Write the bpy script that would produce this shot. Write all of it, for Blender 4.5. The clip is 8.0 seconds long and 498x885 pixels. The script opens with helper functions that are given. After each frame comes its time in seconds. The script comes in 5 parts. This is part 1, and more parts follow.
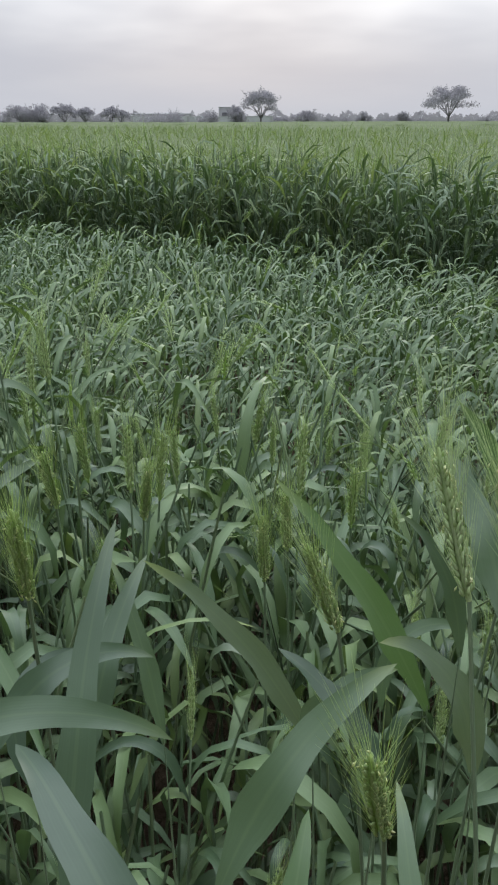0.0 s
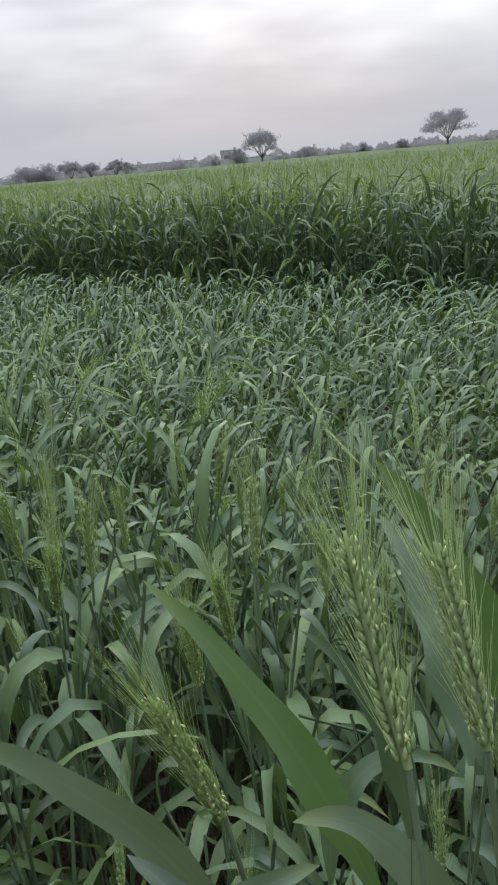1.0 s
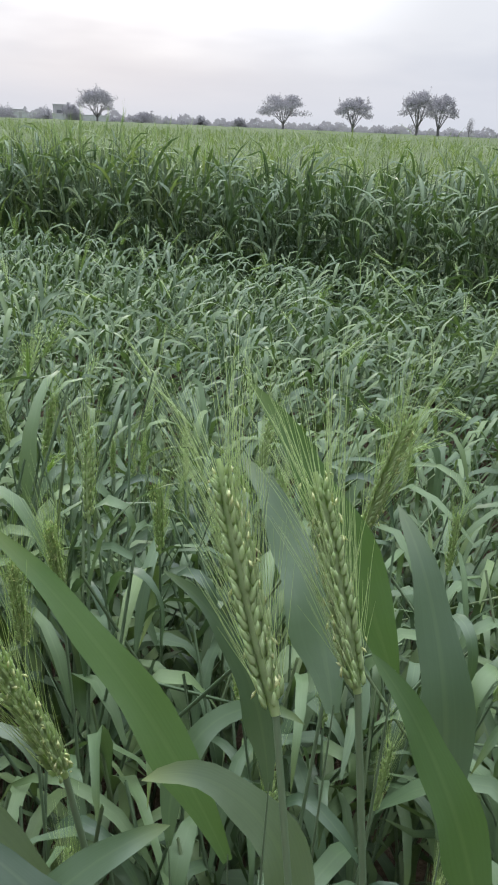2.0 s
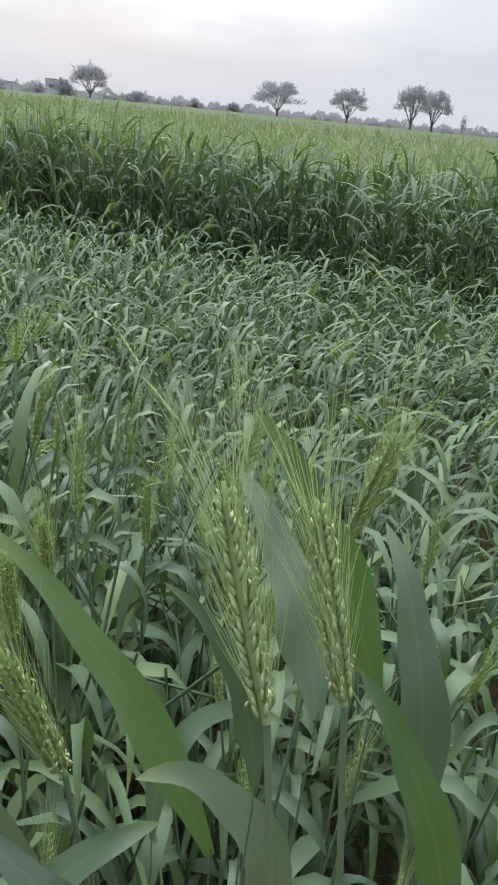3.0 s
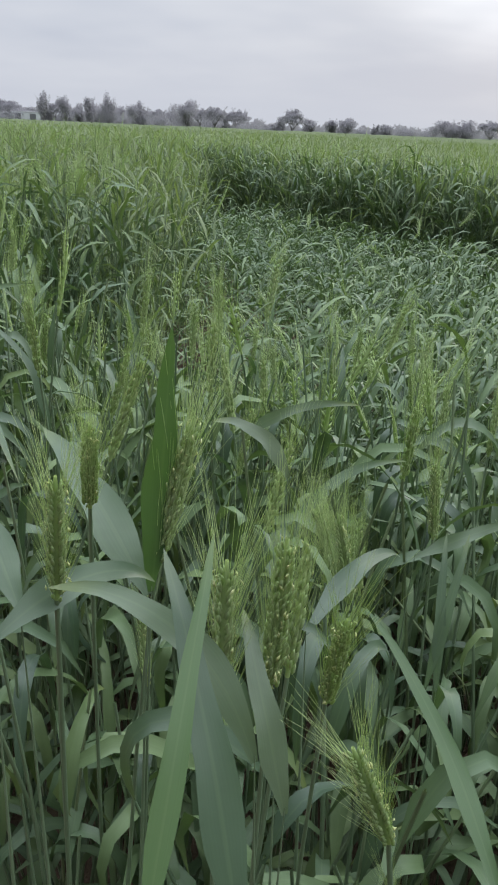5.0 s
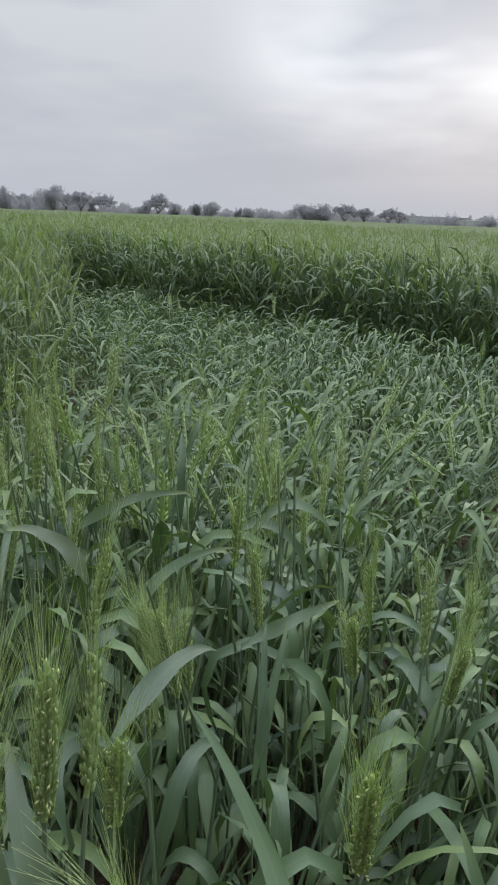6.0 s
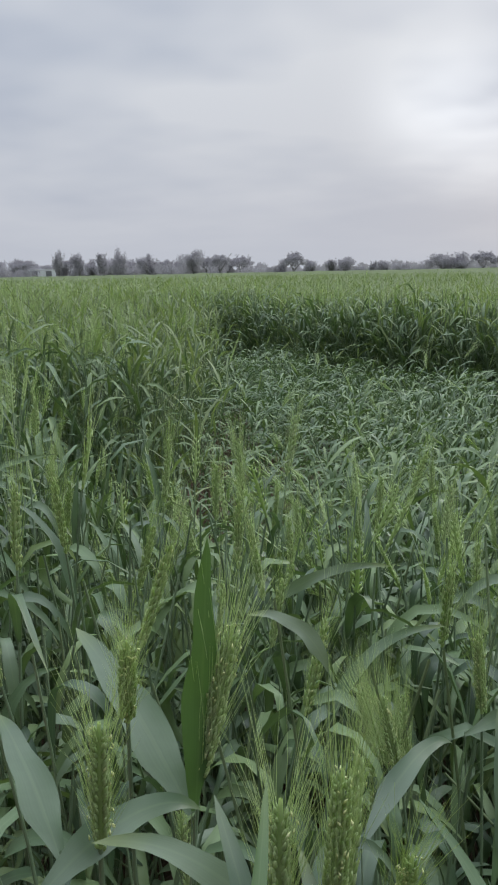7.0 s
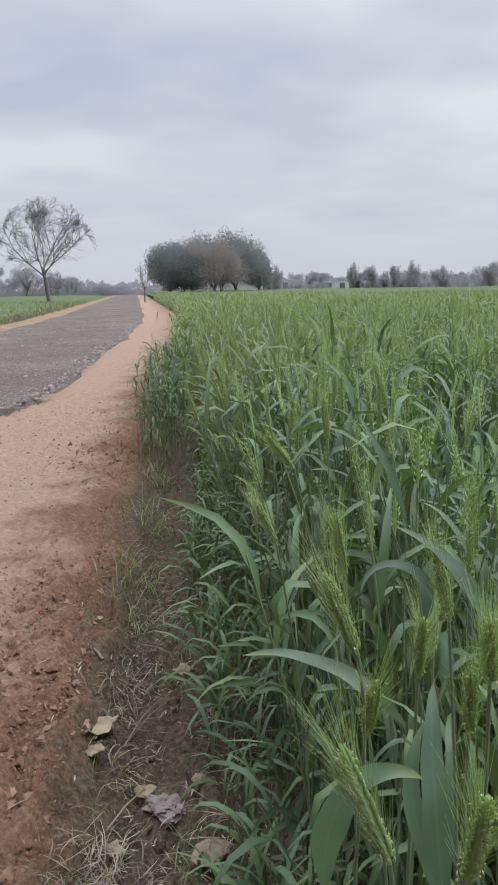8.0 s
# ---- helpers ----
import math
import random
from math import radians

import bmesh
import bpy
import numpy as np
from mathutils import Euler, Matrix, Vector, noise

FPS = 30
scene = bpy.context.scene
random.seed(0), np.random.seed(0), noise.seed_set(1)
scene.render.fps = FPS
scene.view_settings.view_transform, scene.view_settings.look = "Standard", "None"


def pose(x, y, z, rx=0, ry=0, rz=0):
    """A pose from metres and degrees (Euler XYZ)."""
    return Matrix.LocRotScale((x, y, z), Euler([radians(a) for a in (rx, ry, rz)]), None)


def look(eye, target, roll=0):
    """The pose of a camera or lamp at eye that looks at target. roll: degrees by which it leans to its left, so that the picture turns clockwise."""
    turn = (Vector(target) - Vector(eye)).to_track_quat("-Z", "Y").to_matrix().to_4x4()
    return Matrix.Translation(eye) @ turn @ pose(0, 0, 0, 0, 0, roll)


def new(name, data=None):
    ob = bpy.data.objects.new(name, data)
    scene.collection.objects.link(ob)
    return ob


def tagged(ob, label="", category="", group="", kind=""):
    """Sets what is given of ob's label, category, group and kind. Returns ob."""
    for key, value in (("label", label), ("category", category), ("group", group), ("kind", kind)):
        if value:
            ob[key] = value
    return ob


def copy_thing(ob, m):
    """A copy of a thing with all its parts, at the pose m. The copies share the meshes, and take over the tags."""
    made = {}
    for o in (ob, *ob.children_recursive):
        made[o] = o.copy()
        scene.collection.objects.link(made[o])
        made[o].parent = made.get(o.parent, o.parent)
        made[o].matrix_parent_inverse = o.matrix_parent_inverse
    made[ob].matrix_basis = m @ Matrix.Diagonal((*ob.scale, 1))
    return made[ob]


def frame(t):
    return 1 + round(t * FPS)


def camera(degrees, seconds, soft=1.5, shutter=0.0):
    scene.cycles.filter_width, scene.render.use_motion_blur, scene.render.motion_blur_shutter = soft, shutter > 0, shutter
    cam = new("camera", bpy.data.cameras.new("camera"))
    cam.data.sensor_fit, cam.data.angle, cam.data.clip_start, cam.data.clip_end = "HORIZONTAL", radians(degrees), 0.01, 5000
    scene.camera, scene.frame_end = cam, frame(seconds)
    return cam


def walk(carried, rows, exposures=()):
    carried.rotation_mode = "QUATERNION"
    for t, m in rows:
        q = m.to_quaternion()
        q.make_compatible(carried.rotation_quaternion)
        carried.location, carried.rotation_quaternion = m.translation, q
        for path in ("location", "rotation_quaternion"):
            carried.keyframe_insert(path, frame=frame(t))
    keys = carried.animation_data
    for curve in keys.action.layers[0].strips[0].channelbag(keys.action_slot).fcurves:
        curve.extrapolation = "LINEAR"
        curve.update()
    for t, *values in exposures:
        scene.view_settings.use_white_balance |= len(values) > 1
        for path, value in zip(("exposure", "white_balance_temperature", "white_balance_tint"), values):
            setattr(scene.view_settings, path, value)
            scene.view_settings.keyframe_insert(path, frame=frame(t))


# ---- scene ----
cam = camera(35.44, 8.0, soft=2.0)
# seconds, eye x y z, pitch, roll, yaw
ROWS = [
    (0, -0.0152, 0.0083, 1.1546, -22.499, 0.104, -3.952),
    (0.2, -0.0049, 0.0381, 1.1524, -22.550, 2.535, -9.668),
    (0.5, 0.0145, 0.0815, 1.1465, -22.391, 2.783, -10.757),
    (0.8, 0.0547, 0.1224, 1.1291, -19.960, 5.781, -4.810),
    (1, 0.0768, 0.1436, 1.1168, -19.876, 4.991, -3.789),
    (1.2, 0.0824, 0.1550, 1.1070, -20.573, 4.356, -4.700),
    (1.5, 0.0777, 0.1628, 1.0957, -21.835, 1.463, -10.628),
    (1.7, 0.0714, 0.1665, 1.0915, -22.307, 0.433, -11.388),
    (2, 0.0619, 0.1683, 1.0890, -22.096, -2.329, -14.927),
    (2.2, 0.0622, 0.1673, 1.0891, -22.276, -2.702, -15.386),
    (3.3, 0.0337, 0.1584, 1.1160, -23.236, -6.557, -14.115),
    (3.5, 0.0175, 0.1540, 1.1226, -23.697, -5.948, -11.460),
    (3.7, -0.0011, 0.1473, 1.1301, -24.228, -3.670, -6.456),
    (4, -0.0408, 0.1379, 1.1398, -24.237, -1.194, 1.473),
    (4.2, -0.0823, 0.1356, 1.1423, -23.718, -0.600, 7.406),
    (5.3, -0.1547, 0.0851, 1.1541, -21.359, -2.882, 26.037),
    (5.5, -0.1370, 0.1035, 1.1551, -19.930, -2.011, 23.921),
    (5.7, -0.1173, 0.1137, 1.1595, -18.375, -1.434, 21.229),
    (6, -0.1002, 0.1179, 1.1715, -16.229, -2.078, 15.093),
    (6.3, -0.1199, 0.1151, 1.1885, -15.662, -2.341, 12.177),
    (6.5, -0.1007, 0.1244, 1.1807, -14.967, -2.112, 12.234),
    (6.8, -0.1274, 0.1182, 1.1852, -12.904, -0.124, 18.551),
    (7, -0.1694, 0.1031, 1.1912, -12.445, 1.119, 24.673),
    (7.2, -0.2269, 0.0784, 1.1954, -11.876, 2.305, 28.658),
    (7.5, -0.3291, 0.0332, 1.1986, -11.368, 0.956, 33.205),
    (7.8, -0.4236, -0.0065, 1.1928, -11.430, 0.765, 40.337),
    (8, -0.4763, -0.0501, 1.1914, -11.249, 0.791, 45.330),
]
walk(cam, [(t, pose(x, y, z, 90 + pitch, roll, yaw)) for t, x, y, z, pitch, roll, yaw in ROWS],
     exposures=[(0.0, 0.04), (0.5, 0.13), (1.0, -0.04), (1.5, 0.25), (2.0, 0.34), (3.5, 0.32), (4.0, 0.13), (5.5, 0.17), (6.0, -0.06), (6.5, -0.08), (7.0, -0.06), (7.5, 0.09), (8.0, 0.14)])

# ---- world and sun: overcast late afternoon, the sun veiled behind cloud ahead ----
SUN_AZ, SUN_EL = 5.0, 13.5          # degrees from +y towards +x, and above the horizon
sun_way = Vector((math.sin(radians(SUN_AZ)) * math.cos(radians(SUN_EL)),
                  math.cos(radians(SUN_AZ)) * math.cos(radians(SUN_EL)), math.sin(radians(SUN_EL))))


def build_world():
    w = bpy.data.worlds.new("overcast_sky")
    scene.world = w
    w.use_nodes = True
    nt = w.node_tree
    nt.nodes.clear()
    N, L = nt.nodes.new, nt.links.new
    out, bg = N("ShaderNodeOutputWorld"), N("ShaderNodeBackground")
    sky = N("ShaderNodeTexSky")
    sky.sky_type, sky.sun_disc = 'NISHITA', False
    sky.sun_elevation, sky.sun_rotation = radians(SUN_EL), radians(SUN_AZ)
    sky.air_density, sky.dust_density = 1.5, 4.0
    dim = N("ShaderNodeVectorMath"); dim.operation = 'SCALE'; dim.inputs[3].default_value = 0.06
    L(sky.outputs[0], dim.inputs[0])
    tc = N("ShaderNodeTexCoord")
    sep = N("ShaderNodeSeparateXYZ"); L(tc.outputs["Generated"], sep.inputs[0])
    # cloud sheet seen in perspective: direction divided by its height
    up = N("ShaderNodeMath"); up.operation = 'MAXIMUM'; up.inputs[1].default_value = 0.0; L(sep.outputs[2], up.inputs[0])
    upb = N("ShaderNodeMath"); upb.operation = 'ADD'; upb.inputs[1].default_value = 0.16; L(up.outputs[0], upb.inputs[0])
    div = N("ShaderNodeVectorMath"); div.operation = 'DIVIDE'
    comb = N("ShaderNodeCombineXYZ")
    for k in range(3):
        L(upb.outputs[0], comb.inputs[k])
    L(tc.outputs["Generated"], div.inputs[0]); L(comb.outputs[0], div.inputs[1])
    n1 = N("ShaderNodeTexNoise"); n1.inputs["Scale"].default_value = 1.0; n1.inputs["Detail"].default_value = 3.0
    n1.inputs["Roughness"].default_value = 0.5; L(div.outputs[0], n1.inputs["Vector"])
    ramp = N("ShaderNodeValToRGB")
    ramp.color_ramp.elements[0].position, ramp.color_ramp.elements[0].color = 0.36, (0.39, 0.437, 0.53, 1)
    ramp.color_ramp.elements[1].position, ramp.color_ramp.elements[1].color = 0.63, (0.605, 0.633, 0.684, 1)
    L(n1.outputs[0], ramp.inputs[0])
    # haze near the horizon, faintly pink
    hz = N("ShaderNodeMapRange"); hz.inputs[1].default_value, hz.inputs[2].default_value = 0.0, 0.24
    hz.inputs[3].default_value, hz.inputs[4].default_value = 1.0, 0.0
    L(sep.outputs[2], hz.inputs[0])
    hmix = N("ShaderNodeMix"); hmix.data_type = 'RGBA'; hmix.inputs[7].default_value = (0.478, 0.503, 0.566, 1)
    L(hz.outputs[0], hmix.inputs[0]); L(ramp.outputs[0], hmix.inputs[6])
    # brightening round the veiled sun
    dot = N("ShaderNodeVectorMath"); dot.operation = 'DOT_PRODUCT'; dot.inputs[1].default_value = sun_way
    L(tc.outputs["Generated"], dot.inputs[0])
    g1 = N("ShaderNodeMapRange"); g1.interpolation_type = 'SMOOTHERSTEP'
    g1.inputs[1].default_value, g1.inputs[2].default_value = 0.91, 1.0
    g1.inputs[3].default_value, g1.inputs[4].default_value = 0.0, 0.38
    L(dot.outputs["Value"], g1.inputs[0])
    gc = N("ShaderNodeMapRange"); gc.inputs[1].default_value, gc.inputs[2].default_value = 0.36, 0.66; gc.inputs[3].default_value, gc.inputs[4].default_value = 0.35, 1.0; L(n1.outputs[0], gc.inputs[0])
    gn = N("ShaderNodeMath"); gn.operation = 'MULTIPLY'; L(g1.outputs[0], gn.inputs[0]); L(gc.outputs[0], gn.inputs[1])
    ih = N("ShaderNodeMapRange"); ih.inputs[1].default_value, ih.inputs[2].default_value = 0.055, 0.175; L(sep.outputs[2], ih.inputs[0])
    lid = N("ShaderNodeMapRange"); lid.interpolation_type = 'SMOOTHSTEP'; lid.inputs[1].default_value, lid.inputs[2].default_value = 0.16, 0.27
    lid.inputs[3].default_value, lid.inputs[4].default_value = 1.0, 0.25; L(sep.outputs[2], lid.inputs[0])
    il = N("ShaderNodeMath"); il.operation = 'MULTIPLY'; L(ih.outputs[0], il.inputs[0]); L(lid.outputs[0], il.inputs[1])
    gh = N("ShaderNodeMath"); gh.operation = 'MULTIPLY'; L(gn.outputs[0], gh.inputs[0]); L(il.outputs[0], gh.inputs[1])
    gn2 = N("ShaderNodeMath"); gn2.operation = 'MULTIPLY'; gn2.inputs[1].default_value = 1.5; L(gh.outputs[0], gn2.inputs[0])
    glow = N("ShaderNodeVectorMath"); glow.operation = 'SCALE'; glow.inputs[0].default_value = (0.94, 0.98, 1.0); L(gn2.outputs[0], glow.inputs[3])
    add = N("ShaderNodeVectorMath"); add.operation = 'ADD'; L(hmix.outputs[2], add.inputs[0]); L(glow.outputs[0], add.inputs[1])
    mix = N("ShaderNodeMix"); mix.data_type = 'RGBA'; mix.inputs[0].default_value = 0.97
    L(dim.outputs[0], mix.inputs[6]); L(add.outputs[0], mix.inputs[7])
    # an overcast sky is several times brighter overhead than at the horizon
    zen = N("ShaderNodeMapRange"); zen.interpolation_type = 'SMOOTHSTEP'
    zen.inputs[1].default_value, zen.inputs[2].default_value = 0.33, 0.95
    zen.inputs[3].default_value, zen.inputs[4].default_value = 1.0, ZENITH
    L(sep.outputs[2], zen.inputs[0])
    zs = N("ShaderNodeVectorMath"); zs.operation = 'SCALE'; L(mix.outputs[2], zs.inputs[0]); L(zen.outputs[0], zs.inputs[3])
    bk = N("ShaderNodeMapRange"); bk.interpolation_type = 'SMOOTHSTEP'; bk.inputs[1].default_value, bk.inputs[2].default_value = -0.7, 0.35
    bk.inputs[3].default_value, bk.inputs[4].default_value = 0.15, 1.0; L(dot.outputs["Value"], bk.inputs[0])
    zb = N("ShaderNodeVectorMath"); zb.operation = 'SCALE'; L(zs.outputs[0], zb.inputs[0]); L(bk.outputs[0], zb.inputs[3])
    L(zb.outputs[0], bg.inputs[0]); bg.inputs[1].default_value = SKY_STRENGTH
    L(bg.outputs[0], out.inputs[0])


SKY_STRENGTH, ZENITH = 1.15, 6.3
build_world()
sun = new("sun", bpy.data.lights.new("sun", 'SUN'))
sun.data.energy, sun.data.angle, sun.data.color = 0.7, radians(25), (1.0, 0.96, 0.9)
sun.matrix_world = look(sun_way * 50, (0, 0, 0))

# ---- materials ----


def material(name):
    m = bpy.data.materials.new(name)
    m.use_nodes = True
    m.node_tree.nodes.clear()
    N, L = m.node_tree.nodes.new, m.node_tree.links.new
    out = N("ShaderNodeOutputMaterial")
    p = N("ShaderNodeBsdfPrincipled")
    L(p.outputs[0], out.inputs[0])
    return m, N, L, p, out


def ramp_of(N, stops):
    r = N("ShaderNodeValToRGB")
    while len(r.color_ramp.elements) < len(stops):
        r.color_ramp.elements.new(0.5)
    for e, (pos, col) in zip(r.color_ramp.elements, stops):
        e.position, e.color = pos, (*col, 1)
    return r


def noise_of(N, L, scale, detail=4.0, rough=0.55, vector=None):
    n = N("ShaderNodeTexNoise")
    n.inputs["Scale"].default_value, n.inputs["Detail"].default_value, n.inputs["Roughness"].default_value = scale, detail, rough
    if vector:
        L(vector, n.inputs["Vector"])
    return n


def leaf_material(name, stops, rough=0.42, through_light=0.3, island=True, spec=0.5, midrib=0.16, tip=(0.22, 0.26, 0.06), glow_tint=(1.3, 1.45, 0.7)):
    """A blade: colour varies from blade to blade and along it; fine lengthwise veins; light comes through."""
    m, N, L, p, out = material(name)
    if island:
        rnd = N("ShaderNodeNewGeometry").outputs["Random Per Island"]
    else:
        rnd = N("ShaderNodeObjectInfo").outputs["Random"]
    geo = N("ShaderNodeTexCoord")
    n = noise_of(N, L, 9.0, 4.0, vector=geo.outputs["Object"])
    mixv = N("ShaderNodeMath"); mixv.operation = 'MULTIPLY_ADD'; mixv.inputs[1].default_value = 0.55
    L(rnd, mixv.inputs[0])
    broad = noise_of(N, L, 1.6, 3.0, vector=geo.outputs["Object"])
    both = N("ShaderNodeMath"); both.operation = 'ADD'; L(n.outputs[0], both.inputs[0]); L(broad.outputs[0], both.inputs[1])
    half = N("ShaderNodeMath"); half.operation = 'MULTIPLY'; half.inputs[1].default_value = 0.30 if island else 0.225; L(both.outputs[0], half.inputs[0])
    L(half.outputs[0], mixv.inputs[2])
    r = ramp_of(N, stops)
    L(mixv.outputs[0], r.inputs[0])
    uv = N("ShaderNodeUVMap")
    sep = N("ShaderNodeSeparateXYZ"); L(uv.outputs[0], sep.inputs[0])
    # paler midrib
    d = N("ShaderNodeMath"); d.operation = 'SUBTRACT'; d.inputs[1].default_value = 0.5; L(sep.outputs[0], d.inputs[0])
    a = N("ShaderNodeMath"); a.operation = 'ABSOLUTE'; L(d.outputs[0], a.inputs[0])
    mr = N("ShaderNodeMapRange"); mr.inputs[1].default_value, mr.inputs[2].default_value = 0.02, 0.07
    mr.inputs[3].default_value, mr.inputs[4].default_value = midrib * 0.5, 0.0
    L(a.outputs[0], mr.inputs[0])
    c1 = N("ShaderNodeMix"); c1.data_type = 'RGBA'; c1.inputs[7].default_value = (0.22, 0.30, 0.14, 1)
    L(mr.outputs[0], c1.inputs[0]); L(r.outputs[0], c1.inputs[6])
    # yellowing towards the tip on some blades
    tp = N("ShaderNodeMapRange"); tp.inputs[1].default_value, tp.inputs[2].default_value = 0.8, 1.0
    tp.inputs[3].default_value, tp.inputs[4].default_value = 0.0, 0.55
    L(sep.outputs[1], tp.inputs[0])
    tm = N("ShaderNodeMath"); tm.operation = 'MULTIPLY'; L(tp.outputs[0], tm.inputs[0]); L(rnd, tm.inputs[1])
    c2 = N("ShaderNodeMix"); c2.data_type = 'RGBA'; c2.inputs[7].default_value = (*tip, 1)
    L(tm.outputs[0], c2.inputs[0]); L(c1.outputs[2], c2.inputs[6])
    sv = N("ShaderNodeCombineXYZ")
    for k, (src, by) in enumerate(((sep.outputs[0], 30.0), (sep.outputs[1], 1.6), (rnd, 60.0))):
        ml = N("ShaderNodeMath"); ml.operation = 'MULTIPLY'; ml.inputs[1].default_value = by; L(src, ml.inputs[0]); L(ml.outputs[0], sv.inputs[k])
    sk = noise_of(N, L, 1.0, 4.0, 0.6, sv.outputs[0])
    sr = N("ShaderNodeMapRange"); sr.inputs[1].default_value, sr.inputs[2].default_value = 0.3, 0.7
    sr.inputs[3].default_value, sr.inputs[4].default_value = 0.95, 1.05; L(sk.outputs[0], sr.inputs[0])
    c3 = N("ShaderNodeVectorMath"); c3.operation = 'SCALE'; L(c2.outputs[2], c3.inputs[0]); L(sr.outputs[0], c3.inputs[3])
    L(c3.outputs[0], p.inputs["Base Color"])
    wv = N("ShaderNodeMath"); wv.operation = 'MULTIPLY'; wv.inputs[1].default_value = 75.0; L(sep.outputs[0], wv.inputs[0])
    sn = N("ShaderNodeMath"); sn.operation = 'SINE'; L(wv.outputs[0], sn.inputs[0])
    bp = N("ShaderNodeBump"); bp.inputs["Strength"].default_value = 0.02; bp.inputs["Distance"].default_value = 0.0003
    L(sn.outputs[0], bp.inputs["Height"])
    L(bp.outputs[0], p.inputs["Normal"])
    rr = N("ShaderNodeMapRange"); rr.inputs[3].default_value, rr.inputs[4].default_value = rough - 0.08, rough + 0.14
    L(n.outputs[0], rr.inputs[0]); L(rr.outputs[0], p.inputs["Roughness"])
    p.inputs["Specular IOR Level"].default_value = spec
    tr = N("ShaderNodeBsdfTranslucent")
    br = N("ShaderNodeMix"); br.data_type = 'RGBA'; br.blend_type = 'MULTIPLY'; br.inputs[0].default_value = 1.0
    br.inputs[7].default_value = (*glow_tint, 1)
    L(c3.outputs[0], br.inputs[6]); L(br.outputs[2], tr.inputs[0])
    ms = N("ShaderNodeMixShader"); ms.inputs[0].default_value = through_light
    L(p.outputs[0], ms.inputs[1]); L(tr.outputs[0], ms.inputs[2]); L(ms.outputs[0], out.inputs[0])
    return m


GREEN = [(0.12, (0.047, 0.080, 0.043)), (0.42, (0.084, 0.133, 0.066)), (0.68, (0.112, 0.168, 0.074)), (0.92, (0.148, 0.205, 0.080))]
NEAR = [(0.1, (0.039, 0.067, 0.043)), (0.35, (0.064, 0.104, 0.058)), (0.6, (0.090, 0.141, 0.071)), (0.8, (0.122, 0.158, 0.100)), (0.95, (0.128, 0.180, 0.080))]
FIELD = [(0.1, (0.105, 0.150, 0.072)), (0.45, (0.15, 0.198, 0.092)), (0.75, (0.19, 0.235, 0.108)), (0.97, (0.25, 0.285, 0.13))]
leaf_near = leaf_material("wheat_leaf", NEAR, rough=0.40, island=False, through_light=0.25, spec=0.5)
leaf_young = leaf_material("young_wheat_leaf", [(0.1, (0.060, 0.112, 0.038)), (0.5, (0.078, 0.140, 0.046)), (0.95, (0.105, 0.172, 0.056))], rough=0.45, island=False, through_light=0.38)
leaf_stuff = leaf_material("wheat_leaf_mass", GREEN, rough=0.48, through_light=0.17, spec=0.38)
leaf_field = leaf_material("wheat_leaf_open_field", FIELD, rough=0.58, through_light=0.3)
stem_mat = leaf_material("wheat_stem", [(0.1, (0.10, 0.16, 0.085)), (0.6, (0.15, 0.21, 0.12)), (0.95, (0.20, 0.25, 0.12))], through_light=0.1, midrib=0.0)
ear_mat = leaf_material("wheat_ear", [(0.1, (0.32, 0.40, 0.20)), (0.5, (0.38, 0.46, 0.24)), (0.95, (0.44, 0.515, 0.285))], rough=0.75, through_light=0.5, midrib=0.0, glow_tint=(1.15, 1.25, 0.8))
awn_mat = leaf_material("wheat_awn", [(0.1, (0.40, 0.48, 0.25)), (0.9, (0.53, 0.60, 0.35))], rough=0.6, through_light=0.4, midrib=0.0)
anther_mat = leaf_material("wheat_anther", [(0.1, (0.50, 0.52, 0.25)), (0.9, (0.64, 0.64, 0.38))], rough=0.6, through_light=0.3, midrib=0.0)
grass_mat = leaf_material("verge_grass", [(0.1, (0.09, 0.13, 0.04)), (0.6, (0.16, 0.19, 0.07)), (0.95, (0.32, 0.29, 0.14))], through_light=0.25)
straw_mat = leaf_material("dry_straw", [(0.1, (0.10, 0.078, 0.048)), (0.6, (0.17, 0.132, 0.085)), (0.95, (0.42, 0.35, 0.26))], through_light=0.1, midrib=0.0)


def ground_material(name, stops, scale, bump, rough=0.95, fine=60.0, dist=0.02, coarse=0.6, islands=False):
    m, N, L, p, out = material(name)
    tc = N("ShaderNodeTexCoord")
    a = noise_of(N, L, scale, 6.0, 0.6, tc.outputs["Object"])
    b = noise_of(N, L, fine, 5.0, 0.65, tc.outputs["Object"])
    s = N("ShaderNodeMath"); s.operation = 'MULTIPLY_ADD'; s.inputs[1].default_value = coarse
    h = N("ShaderNodeMath"); h.operation = 'MULTIPLY'; h.inputs[1].default_value = 1 - coarse
    first = N("ShaderNodeNewGeometry").outputs["Random Per Island"] if islands else a.outputs[0]
    L(b.outputs[0], h.inputs[0]); L(first, s.inputs[0]); L(h.outputs[0], s.inputs[2])
    r = ramp_of(N, stops); L(s.outputs[0], r.inputs[0]); L(r.outputs[0], p.inputs["Base Color"])
    p.inputs["Roughness"].default_value = rough
    p.inputs["Specular IOR Level"].default_value = 0.06
    bp = N("ShaderNodeBump"); bp.inputs["Strength"].default_value = bump; bp.inputs["Distance"].default_value = dist
    L(b.outputs[0], bp.inputs["Height"]); L(bp.outputs[0], p.inputs["Normal"])
    return m


